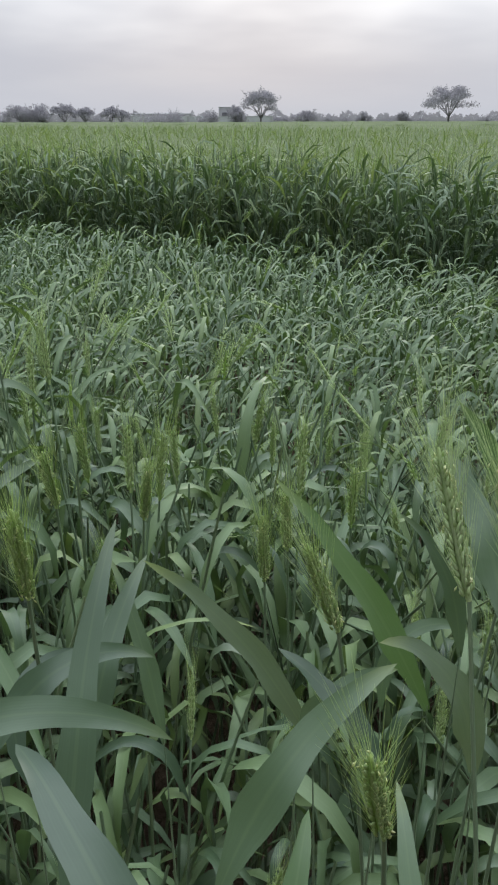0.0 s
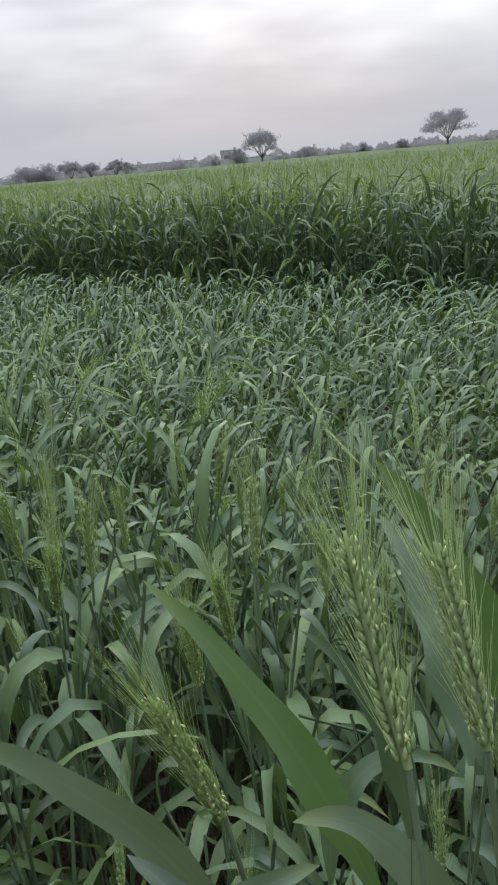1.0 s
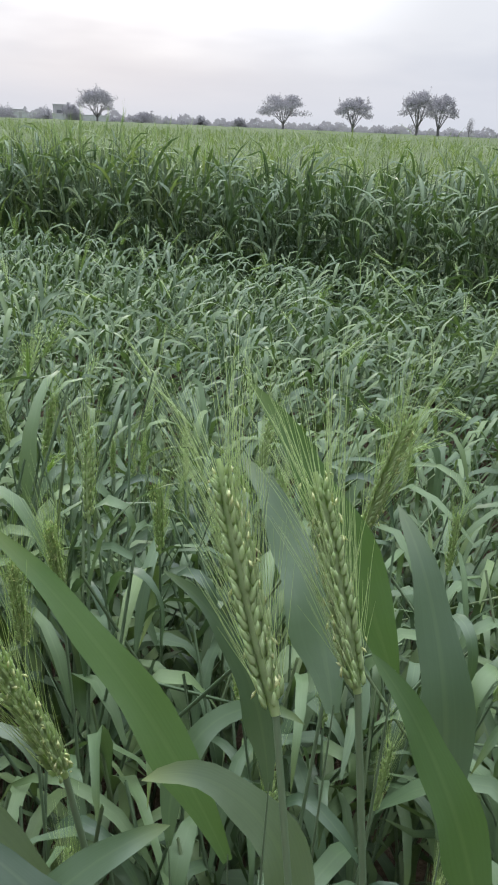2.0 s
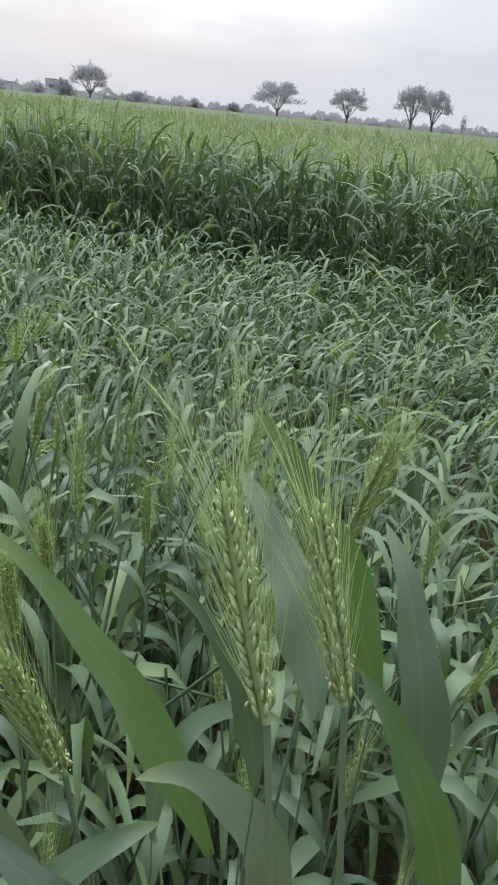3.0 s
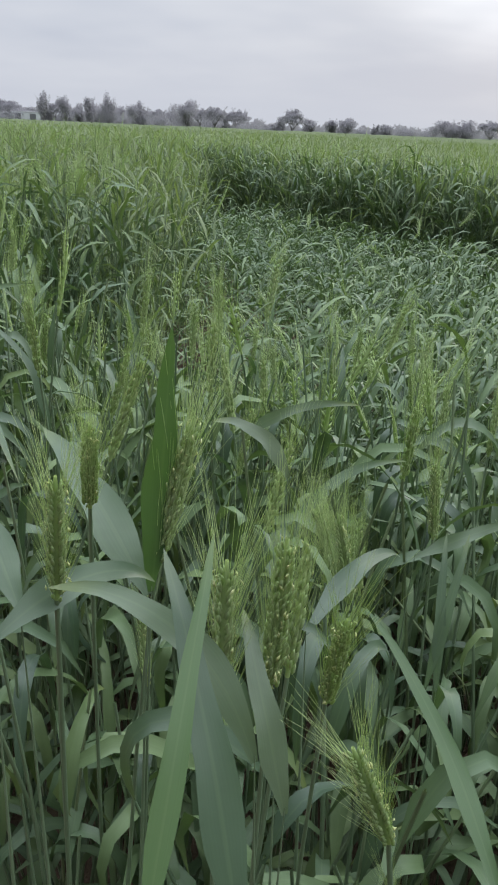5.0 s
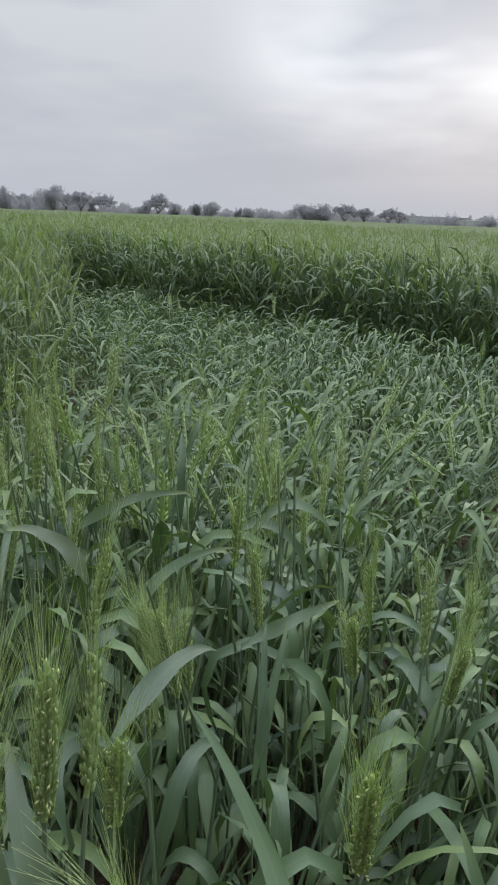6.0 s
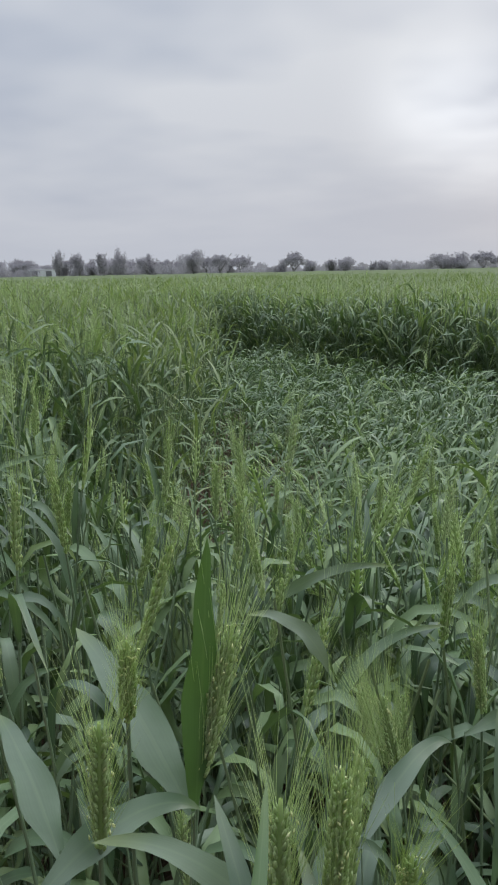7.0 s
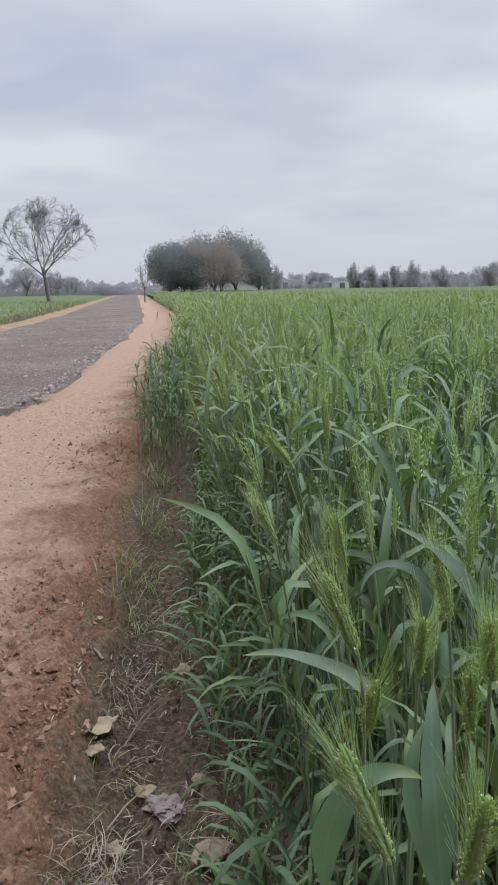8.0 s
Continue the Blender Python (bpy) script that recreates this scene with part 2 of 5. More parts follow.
soil_mat = ground_material("damp_soil", [(0.32, (0.034, 0.024, 0.016)), (0.5, (0.075, 0.053, 0.036)), (0.68, (0.15, 0.108, 0.076))], 3.0, 0.8)
sand_mat = ground_material("sandy_verge", [(0.3, (0.15, 0.098, 0.066)), (0.5, (0.25, 0.17, 0.115)), (0.7, (0.35, 0.25, 0.178))], 1.6, 0.7, fine=45.0)


def verge_material():
    """Pale trodden sand by the road that turns to red crumbly earth at the ditch."""
    m, N, L, p, out = material("sand_and_red_earth")
    tc, uv = N("ShaderNodeTexCoord"), N("ShaderNodeUVMap")
    sep = N("ShaderNodeSeparateXYZ"); L(uv.outputs[0], sep.inputs[0])
    a = noise_of(N, L, 2.2, 6.0, 0.6, tc.outputs["Object"])
    f = noise_of(N, L, 55.0, 5.0, 0.7, tc.outputs["Object"])
    mr = N("ShaderNodeMath"); mr.operation = 'MULTIPLY_ADD'; mr.inputs[1].default_value = 0.55; L(a.outputs[0], mr.inputs[0]); L(sep.outputs[0], mr.inputs[2])
    st = N("ShaderNodeMapRange"); st.interpolation_type = 'SMOOTHSTEP'; st.inputs[1].default_value, st.inputs[2].default_value = 0.91, 1.10; L(mr.outputs[0], st.inputs[0])
    ag = N("ShaderNodeMapRange"); ag.inputs[1].default_value, ag.inputs[2].default_value = 6.0, 18.0
    ag.inputs[3].default_value, ag.inputs[4].default_value = 1.0, 0.3; L(sep.outputs[1], ag.inputs[0])
    sg = N("ShaderNodeMath"); sg.operation = 'MULTIPLY'; L(st.outputs[0], sg.inputs[0]); L(ag.outputs[0], sg.inputs[1])
    r1 = ramp_of(N, [(0.25, (0.25, 0.165, 0.113)), (0.5, (0.335, 0.228, 0.162)), (0.75, (0.415, 0.295, 0.219))]); L(f.outputs[0], r1.inputs[0])
    r2 = ramp_of(N, [(0.25, (0.085, 0.043, 0.027)), (0.5, (0.172, 0.094, 0.059)), (0.75, (0.275, 0.165, 0.108))]); L(f.outputs[0], r2.inputs[0])
    mx = N("ShaderNodeMix"); mx.data_type = 'RGBA'; L(sg.outputs[0], mx.inputs[0]); L(r1.outputs[0], mx.inputs[6]); L(r2.outputs[0], mx.inputs[7])
    mid = noise_of(N, L, 16.0, 6.0, 0.7, tc.outputs["Object"])
    # damp dark soil in the ditch, with a broken border
    sm = N("ShaderNodeMath"); sm.operation = 'MULTIPLY_ADD'; sm.inputs[1].default_value = 0.16; L(mid.outputs[0], sm.inputs[0])
    dr = N("ShaderNodeMath"); dr.operation = 'MULTIPLY_ADD'; dr.inputs[1].default_value = 0.18; L(a.outputs[0], dr.inputs[0]); L(sep.outputs[0], dr.inputs[2]); L(dr.outputs[0], sm.inputs[2])
    so = N("ShaderNodeMapRange"); so.interpolation_type = 'SMOOTHSTEP'; so.inputs[1].default_value, so.inputs[2].default_value = 0.985, 1.06; L(sm.outputs[0], so.inputs[0])
    al = N("ShaderNodeMapRange"); al.inputs[1].default_value, al.inputs[2].default_value = 6.0, 14.0
    al.inputs[3].default_value, al.inputs[4].default_value = 1.0, 0.0; L(sep.outputs[1], al.inputs[0])
    sf = N("ShaderNodeMath"); sf.operation = 'MULTIPLY'; L(so.outputs[0], sf.inputs[0]); L(al.outputs[0], sf.inputs[1])
    r3 = ramp_of(N, [(0.3, (0.045, 0.033, 0.021)), (0.5, (0.095, 0.072, 0.047)), (0.7, (0.19, 0.148, 0.102))]); L(f.outputs[0], r3.inputs[0])
    mx3 = N("ShaderNodeMix"); mx3.data_type = 'RGBA'; L(sf.outputs[0], mx3.inputs[0]); L(mx.outputs[2], mx3.inputs[6]); L(r3.outputs[0], mx3.inputs[7])
    tone = N("ShaderNodeMapRange"); tone.inputs[1].default_value, tone.inputs[2].default_value = 0.3, 0.7
    tone.inputs[3].default_value, tone.inputs[4].default_value = 0.78, 1.12; L(mid.outputs[0], tone.inputs[0])
    tn = N("ShaderNodeVectorMath"); tn.operation = 'SCALE'; L(mx3.outputs[2], tn.inputs[0]); L(tone.outputs[0], tn.inputs[3])
    L(tn.outputs[0], p.inputs["Base Color"])
    p.inputs["Roughness"].default_value, p.inputs["Specular IOR Level"].default_value = 0.95, 0.1
    bp = N("ShaderNodeBump"); bp.inputs["Strength"].default_value, bp.inputs["Distance"].default_value = 1.0, 0.03
    both = N("ShaderNodeMath"); both.operation = 'MULTIPLY_ADD'; both.inputs[1].default_value = 0.45; L(f.outputs[0], both.inputs[0]); L(mid.outputs[0], both.inputs[2])
    L(both.outputs[0], bp.inputs["Height"]); L(bp.outputs[0], p.inputs["Normal"])
    return m


verge_mat = verge_material()
verge_crumb_mat = ground_material("earth_clod", [(0.2, (0.095, 0.049, 0.031)), (0.5, (0.17, 0.095, 0.061)), (0.8, (0.27, 0.168, 0.113))], 12.0, 0.5, islands=True)
road_mat = ground_material("worn_asphalt", [(0.33, (0.074, 0.058, 0.049)), (0.5, (0.148, 0.119, 0.102)), (0.66, (0.26, 0.213, 0.185))], 0.8, 1.0, fine=30.0, dist=0.035, coarse=0.3)
gravel_mat = ground_material("road_chippings", [(0.15, (0.09, 0.074, 0.066)), (0.5, (0.19, 0.157, 0.137)), (0.85, (0.31, 0.26, 0.23))], 3.0, 0.4, islands=True)
stone_mat = ground_material("pale_stone", [(0.3, (0.17, 0.122, 0.092)), (0.6, (0.30, 0.22, 0.168))], 25.0, 0.3)
bag_mat = ground_material("dirty_plastic", [(0.3, (0.11, 0.085, 0.075)), (0.6, (0.27, 0.215, 0.20))], 40.0, 0.4, rough=0.6)
paper_mat = ground_material("weathered_scrap", [(0.3, (0.22, 0.165, 0.11)), (0.7, (0.35, 0.28, 0.20))], 30.0, 0.2)
# bark of the distant trees, its grey lightened to include haze
bark_mat = ground_material("bark", [(0.3, (0.16, 0.152, 0.152)), (0.7, (0.24, 0.228, 0.225))], 6.0, 0.6)
plaster_mat = ground_material("weathered_plaster", [(0.3, (0.47, 0.46, 0.475)), (0.7, (0.58, 0.57, 0.58))], 1.5, 0.3)
white_mat = ground_material("whitewash", [(0.3, (0.62, 0.63, 0.65)), (0.7, (0.78, 0.79, 0.80))], 2.0, 0.2)
dark_mat = ground_material("dark_opening", [(0.3, (0.16, 0.16, 0.17)), (0.7, (0.22, 0.22, 0.23))], 2.0, 0.1)
# far foliage: distance haze is put into the leaf colour as pale grey
tree_leaf = leaf_material("haze_grey_foliage", [(0.1, (0.35, 0.34, 0.362)), (0.5, (0.38, 0.368, 0.39)), (0.95, (0.41, 0.396, 0.415))], rough=1.0, through_light=0.5, midrib=0.0, spec=0.0, tip=(0.36, 0.35, 0.34), glow_tint=(1.0, 1.0, 1.0))
# clump foliage: dark and russet tones, lightened with grey to paint in haze
tree_leaf_dark = leaf_material("hazed_deep_foliage", [(0.1, (0.215, 0.226, 0.225)), (0.5, (0.245, 0.255, 0.252)), (0.95, (0.28, 0.287, 0.28))], rough=1.0, through_light=0.5, midrib=0.0, spec=0.0, tip=(0.36, 0.35, 0.34), glow_tint=(1.0, 1.0, 1.0))
tree_leaf_brown = leaf_material("hazed_russet_foliage", [(0.1, (0.29, 0.255, 0.235)), (0.5, (0.32, 0.285, 0.265)), (0.95, (0.35, 0.315, 0.295))], rough=1.0, through_light=0.5, midrib=0.0, spec=0.0, tip=(0.36, 0.35, 0.34), glow_tint=(1.0, 1.0, 1.0))

# ---- mesh helpers ----


def mesh_of(name, V, F, uv=None, smooth=True, mats=()):
    """V: vertices; F: faces with one corner count per array (list of arrays); uv: one pair per vertex."""
    me = bpy.data.meshes.new(name)
    V = np.asarray(V, dtype=np.float32).reshape(-1, 3)
    Fs = [np.asarray(f, dtype=np.int32) for f in F if len(f)]
    loops = np.concatenate([f.ravel() for f in Fs])
    counts = np.concatenate([np.full(len(f), f.shape[1], dtype=np.int32) for f in Fs])
    starts = np.concatenate(([0], np.cumsum(counts)[:-1])).astype(np.int32)
    me.vertices.add(len(V)); me.vertices.foreach_set("co", V.ravel())
    me.loops.add(len(loops)); me.loops.foreach_set("vertex_index", loops)
    me.polygons.add(len(counts)); me.polygons.foreach_set("loop_start", starts)
    me.polygons.foreach_set("loop_total", counts)
    if smooth:
        me.polygons.foreach_set("use_smooth", np.ones(len(counts), dtype=bool))
    if uv is not None:
        layer = me.uv_layers.new(name="UVMap")
        layer.data.foreach_set("uv", np.asarray(uv, dtype=np.float32)[loops].ravel())
    for m in mats:
        me.materials.append(m)
    me.update(calc_edges=True)
    me.validate()
    return me


class Bag:
    """Collects vertices, faces and blade coordinates of many pieces for one mesh."""

    def __init__(self):
        self.V, self.UV, self.F3, self.F4, self.n = [], [], [], [], 0

    def add(self, V, F, UV=None):
        V = np.asarray(V, dtype=np.float32).reshape(-1, 3)
        F = np.asarray(F, dtype=np.int64)
        self.V.append(V)
        self.UV.append(np.full((len(V), 2), 0.3, dtype=np.float32) if UV is None else np.asarray(UV, dtype=np.float32).reshape(-1, 2))
        (self.F3 if F.shape[1] == 3 else self.F4).append(F + self.n)
        self.n += len(V)

    def mesh(self, name, mat, smooth=True):
        F = [np.concatenate(k) for k in (self.F3, self.F4) if k]
        return mesh_of(name, np.concatenate(self.V), F, np.concatenate(self.UV), smooth, [mat])


def blades(base, az, e0, bend, L, W, K=6, fold=0.35, twist=None, sway=None, three=True, power=1.3, roll=None, kink=None):
    """Many grass blades at once: each rises at the angle e0 from its base, towards az, and bends over."""
    base, az, e0, bend, L, W = [np.asarray(a, dtype=float) for a in (base, az, e0, bend, L, W)]
    n = len(az)
    u = np.linspace(0, 1, K + 1)
    el = e0[:, None] - bend[:, None] * u[None] ** np.broadcast_to(np.asarray(power, dtype=float), (n,))[:, None]
    if kink is not None:                       # some blades fold sharply at one place instead
        k0 = np.asarray(kink, dtype=float)[:, None]
        fold_el = e0[:, None] - bend[:, None] * (0.25 * u[None] + 0.75 * smooth01((u[None] - k0 + 0.26) / 0.52))
        el = np.where(k0 > 0, fold_el, el)
    A = az[:, None] + (0 if sway is None else np.asarray(sway)[:, None] * u)
    mid = 0.5 * (el[:, 1:] + el[:, :-1])
    Am = 0.5 * (A[:, 1:] + A[:, :-1]) if A.shape == el.shape else np.repeat(az[:, None], K, 1)
    if A.shape != el.shape:
        A = np.repeat(az[:, None], K + 1, 1)
    step = (L / K)[:, None]
    d = np.stack([np.cos(mid) * np.cos(Am), np.cos(mid) * np.sin(Am), np.sin(mid)], -1) * step[..., None]
    C = base[:, None, :] + np.concatenate([np.zeros((n, 1, 3)), np.cumsum(d, 1)], 1)
    side = np.stack([-np.sin(A), np.cos(A), np.zeros_like(A)], -1)
    nor = np.stack([-np.sin(el) * np.cos(A), -np.sin(el) * np.sin(A), np.cos(el)], -1)
    if twist is not None:
        th = (np.asarray(twist)[:, None] * u + (0 if roll is None else np.asarray(roll)[:, None]))[..., None]
        side, nor = side * np.cos(th) + nor * np.sin(th), nor * np.cos(th) - side * np.sin(th)
    w = np.minimum(1, 0.2 + 3.0 * u) * np.clip(1 - np.maximum(u - 0.35, 0) / 0.65, 0, 1) ** 0.6 * 0.5 + 0.004
    w = (W[:, None] * w[None])[..., None]
    q = np.arange(K)
    if three:
        ph = (base[:, :1] * 97 + base[:, 1:2] * 61)
        r1, r2 = (0.24 * np.sin(17 * u + ph))[..., None], (0.24 * np.sin(15 * u + ph * 1.7 + 2))[..., None]
        P = np.stack([C - side * w * (1 + r2 * .3) + nor * w * (fold + r1), C, C + side * w * (1 - r1 * .3) + nor * w * (fold + r2)], 2)
        uv = np.stack(np.broadcast_arrays(np.array([0, 0.5, 1.0])[None, None, :], u[None, :, None]), -1)
        a = q * 3
        f = np.concatenate([np.stack([a, a + 1, a + 4, a + 3], 1), np.stack([a + 1, a + 2, a + 5, a + 4], 1)])
        m = (K + 1) * 3
    else:
        P = np.stack([C - side * w, C + side * w], 2)
        uv = np.stack(np.broadcast_arrays(np.array([0.15, 0.85])[None, None, :], u[None, :, None]), -1)
        a = q * 2
        f = np.stack([a, a + 1, a + 3, a + 2], 1)
        m = (K + 1) * 2
    UV = np.repeat(uv, n, 0).reshape(-1, 2)
    F = (f[None] + (np.arange(n) * m)[:, None, None]).reshape(-1, 4)
    return P.reshape(-1, 3), F, UV


def tubes(C, R, sides=5):
    """Many tapered tubes: centre lines C (n, k, 3), radii R (n, k)."""
    C, R = np.asarray(C, dtype=float), np.asarray(R, dtype=float)
    n, k = R.shape
    T = np.gradient(C, axis=1)
    T /= np.linalg.norm(T, axis=-1, keepdims=True) + 1e-9
    ref = np.where(np.abs(T[..., 2:3]) > 0.9, np.array([1.0, 0, 0]), np.array([0, 0, 1.0]))
    X = np.cross(T, ref); X /= np.linalg.norm(X, axis=-1, keepdims=True) + 1e-9
    Y = np.cross(T, X)
    a = np.linspace(0, 2 * np.pi, sides, endpoint=False)
    P = C[:, :, None] + R[:, :, None, None] * (X[:, :, None] * np.cos(a)[:, None] + Y[:, :, None] * np.sin(a)[:, None])
    i, j = np.meshgrid(np.arange(k - 1), np.arange(sides), indexing="ij")
    i, j = i.ravel(), j.ravel()
    j2 = (j + 1) % sides
    f = np.stack([i * sides + j, i * sides + j2, (i + 1) * sides + j2, (i + 1) * sides + j], 1)
    F = (f[None] + (np.arange(n) * k * sides)[:, None, None]).reshape(-1, 4)
    return P.reshape(-1, 3), F


def part(name, me, parent, label=""):
    ob = new(name, me)
    ob.parent = parent
    return tagged(ob, label)


# ---- the plan: s runs along the road, n across it into the field ----
ROAD_AZ = -49.6
ds = np.array([math.sin(radians(ROAD_AZ)), math.cos(radians(ROAD_AZ))])
dn = np.array([ds[1], -ds[0]])


def xy(s, n):
    s, n = np.asarray(s, dtype=float), np.asarray(n, dtype=float)
    n = n - 0.0017 * np.clip(s - 18, 0, 20) ** 2 - 0.068 * np.maximum(s - 38, 0)      # the road bends gently away
    return np.stack([s * ds[0] + n * dn[0], s * ds[1] + n * dn[1]], -1)


def sn(x, y):
    return x * ds[0] + y * ds[1], x * dn[0] + y * dn[1]


def smooth01(x):
    x = np.clip(x, 0, 1)
    return x * x * (3 - 2 * x)


def wob(a, b, f=1.0):
    """A slow unevenness between -1 and 1."""
    return (np.sin(a * 1.7 * f + 1.3) * np.cos(b * 1.3 * f - 0.4) + np.sin(a * 0.73 * f - b * 0.91 * f + 2.0)) * 0.5


WALL_N, CORNER_S = 3.1, 6.8      # far side of the flattened patch and its corner
CROP_EDGE = -0.24                # the field's edge along the ditch


def patch_depth(s, n):
    """1 inside the flattened patch, 0 in the standing crop."""
    left = 0.30 + np.maximum(s - 1.6, -2.0) * 0.44 + 0.10 * wob(s * 2, n * 2)
    near = np.where(s < 1.9, smooth01((n - 0.28) / 1.0), smooth01((n - left) / 0.35))
    far = (n < WALL_N + 0.34 - 0.11 * s + 0.10 * wob(s * 1.5, n)) & (s < CORNER_S + 0.2 * wob(n * 2, s))
    return np.where(far, near, 0.0)


def hollow(s, n):
    """A trodden dip in the crop between the walker and the upright face of the standing wheat along the ditch."""
    s, n = np.asarray(s, dtype=float), np.asarray(n, dtype=float)
    return smooth01((s - 1.2) / 0.4) * smooth01((2.72 + 0.08 * wob(n * 5, s) - s) / 0.16) * smooth01((n - 0.1) / 0.3) * smooth01((1.25 - n) / 0.3)


def crop_height(s, n):
    return 0.93 - np.maximum(0.30 * patch_depth(s, n), 0.34 * hollow(s, n)) + 0.035 * wob(s, n, 1.6) - 0.055 * smooth01((1.6 - np.abs(s)) / 0.5) * smooth01((1.3 - n) / 0.4) * smooth01((n + 0.1) / 0.3) - 0.10 * smooth01((CROP_EDGE + 0.25 - n) / 0.25)


# ---- ground ----


def ground_z(s, n):
    ditch = -0.13 * np.exp(-((n + 0.50) / 0.14) ** 2) * (1 + 0.25 * wob(s * 2, n)) * (1 - smooth01((np.asarray(s) - 7) / 5))
    bank = 0.06 * smooth01((-0.62 - n) / 0.35) * smooth01((n + 30) / 20)
    return ditch + bank


def build_ground():
    rng = np.random.default_rng(3)
    nn = np.concatenate([-np.geomspace(1500, 9, 14), np.arange(-8, -2.2, 0.5), np.arange(-2.2, 0.4, 0.045), np.arange(0.5, 5, 0.5), np.geomspace(5.5, 1500, 16)])
    ss = np.concatenate([-np.geomspace(1500, 4, 14), np.arange(-3.5, 0, 0.25), np.arange(0, 7, 0.06), np.arange(7, 25, 0.5), np.geomspace(26, 1500, 22)])
    S, Nn = np.meshgrid(ss, nn, indexing="ij")
    z = ground_z(S, Nn)
    z = z - 0.05 * smooth01((-0.28 - Nn) / 0.06) * smooth01((Nn + 7.6) / 0.3)
    fine = (np.abs(Nn) < 2.3) & (S > 0) & (S < 7)
    z = z + np.where(fine, rng.normal(0, 0.006, z.shape), 0)
    P = xy(S, Nn)
    V = np.concatenate([P, z[..., None]], -1)
    a, b = len(ss), len(nn)
    i, j = np.meshgrid(np.arange(a - 1), np.arange(b - 1), indexing="ij")
    k = (i * b + j).ravel()
    F = np.stack([k, k + b, k + b + 1, k + 1], 1)
    ob = new("ground", mesh_of("ground", V.reshape(-1, 3), [F], None, True, [soil_mat]))
    tagged(ob, "flat dark brown farm soil with a shallow ditch beside the road", "ground", kind="structure")


def road_edge(s):
    """The asphalt's broken edge: it widens to the road's far side near the walker."""
    return -1.82 - 0.75 * smooth01((8.6 - np.asarray(s, dtype=float)) / 2.6)


def strip(name, n0, n1, s0, s1, lift, mat, ragged, label, cat, fine_n=0.06, seed=5, rough=0.004, crown=0.0):
    """A long sheet of surfacing laid on the ground between two lines along the road."""
    rng = np.random.default_rng(seed)
    ss = np.concatenate([-np.geomspace(120, -s0 + 0.3, 16), np.arange(s0, 9, 0.09), np.arange(9, 30, 0.6), np.geomspace(31, s1, 26)])
    cols = int((n1 - n0) / fine_n) + 2
    tt = np.linspace(0, 1, cols)
    e0 = n0 + ragged * (0.6 * wob(ss * 2.1, ss * 0.7 + seed) + 0.4 * rng.normal(0, 0.5, len(ss)))
    e1 = n1 + ragged * (0.6 * wob(ss * 1.9, ss * 0.8 - seed) + 0.4 * rng.normal(0, 0.5, len(ss)))
    if name == "road":
        e1 = e1 + road_edge(ss) - n1
    Nn = e0[:, None] + (e1 - e0)[:, None] * tt
    S = np.repeat(ss[:, None], cols, 1)
    edge = smooth01(np.minimum(tt, 1 - tt) * (n1 - n0) / (0.05 if name == "road_verge" else 0.3))
    z = ground_z(S, Nn) + lift * edge - (0.034 if name == "road_verge" else 0.012) * (1 - edge) + rng.normal(0, rough, S.shape) * (S < 9) * (1 + 1.3 * smooth01((Nn + 1.1) / 0.4)) + crown * (1 - (2 * tt - 1) ** 2)
    z += (0.012 if n1 > -1 else 0.004) * wob(S * 1.3, Nn * 2.2) * edge * (S < 30)
    V = np.concatenate([xy(S, Nn), z[..., None]], -1)
    a, b = S.shape
    i, j = np.meshgrid(np.arange(a - 1), np.arange(b - 1), indexing="ij")
    k = (i * b + j).ravel()
    F = np.stack([k, k + b, k + b + 1, k + 1], 1)
    UV = np.stack(np.broadcast_arrays(tt[None, :], S), -1).reshape(-1, 2)
    return tagged(new(name, mesh_of(name, V.reshape(-1, 3), [F], UV, True, [mat])), label, cat, kind="structure")


def field_patchwork():
    """Bare soil by the road; far off the fields beyond the trees are under green crop."""
    N, L = soil_mat.node_tree.nodes.new, soil_mat.node_tree.links.new
    p = [k for k in soil_mat.node_tree.nodes if k.type == 'BSDF_PRINCIPLED'][0]
    old = p.inputs["Base Color"].links[0].from_socket
    tc, ln = N("ShaderNodeTexCoord"), N("ShaderNodeVectorMath")
    ln.operation = 'LENGTH'; L(tc.outputs["Object"], ln.inputs[0])
    mr = N("ShaderNodeMapRange"); mr.inputs[1].default_value, mr.inputs[2].default_value = 60.0, 90.0; L(ln.outputs["Value"], mr.inputs[0])
    mx = N("ShaderNodeMix"); mx.data_type = 'RGBA'; mx.inputs[7].default_value = (0.095, 0.118, 0.06, 1)
    L(mr.outputs[0], mx.inputs[0]); L(old, mx.inputs[6]); L(mx.outputs[2], p.inputs["Base Color"])


field_patchwork()
build_ground()
strip("road", -5.6, -1.82, -2.0, 260, 0.07, road_mat, 0.14, "worn grey asphalt village road with gravelly broken edges", "road", 0.09, 7, 0.004, 0.03)
strip("road_verge", -3.2, -0.30, -2.0, 260, 0.002, verge_mat, 0.02, "bare sandy verge turning to red crumbled earth and a damp ditch", "verge", 0.03, 9, 0.008)
strip("road_verge_far_side", -6.6, -5.3, -2.0, 260, 0.03, sand_mat, 0.15, "bare sandy verge along the far side of the road", "verge", 0.15, 11, 0.006)

# ---- wheat ----
EAR_LEN = 0.095


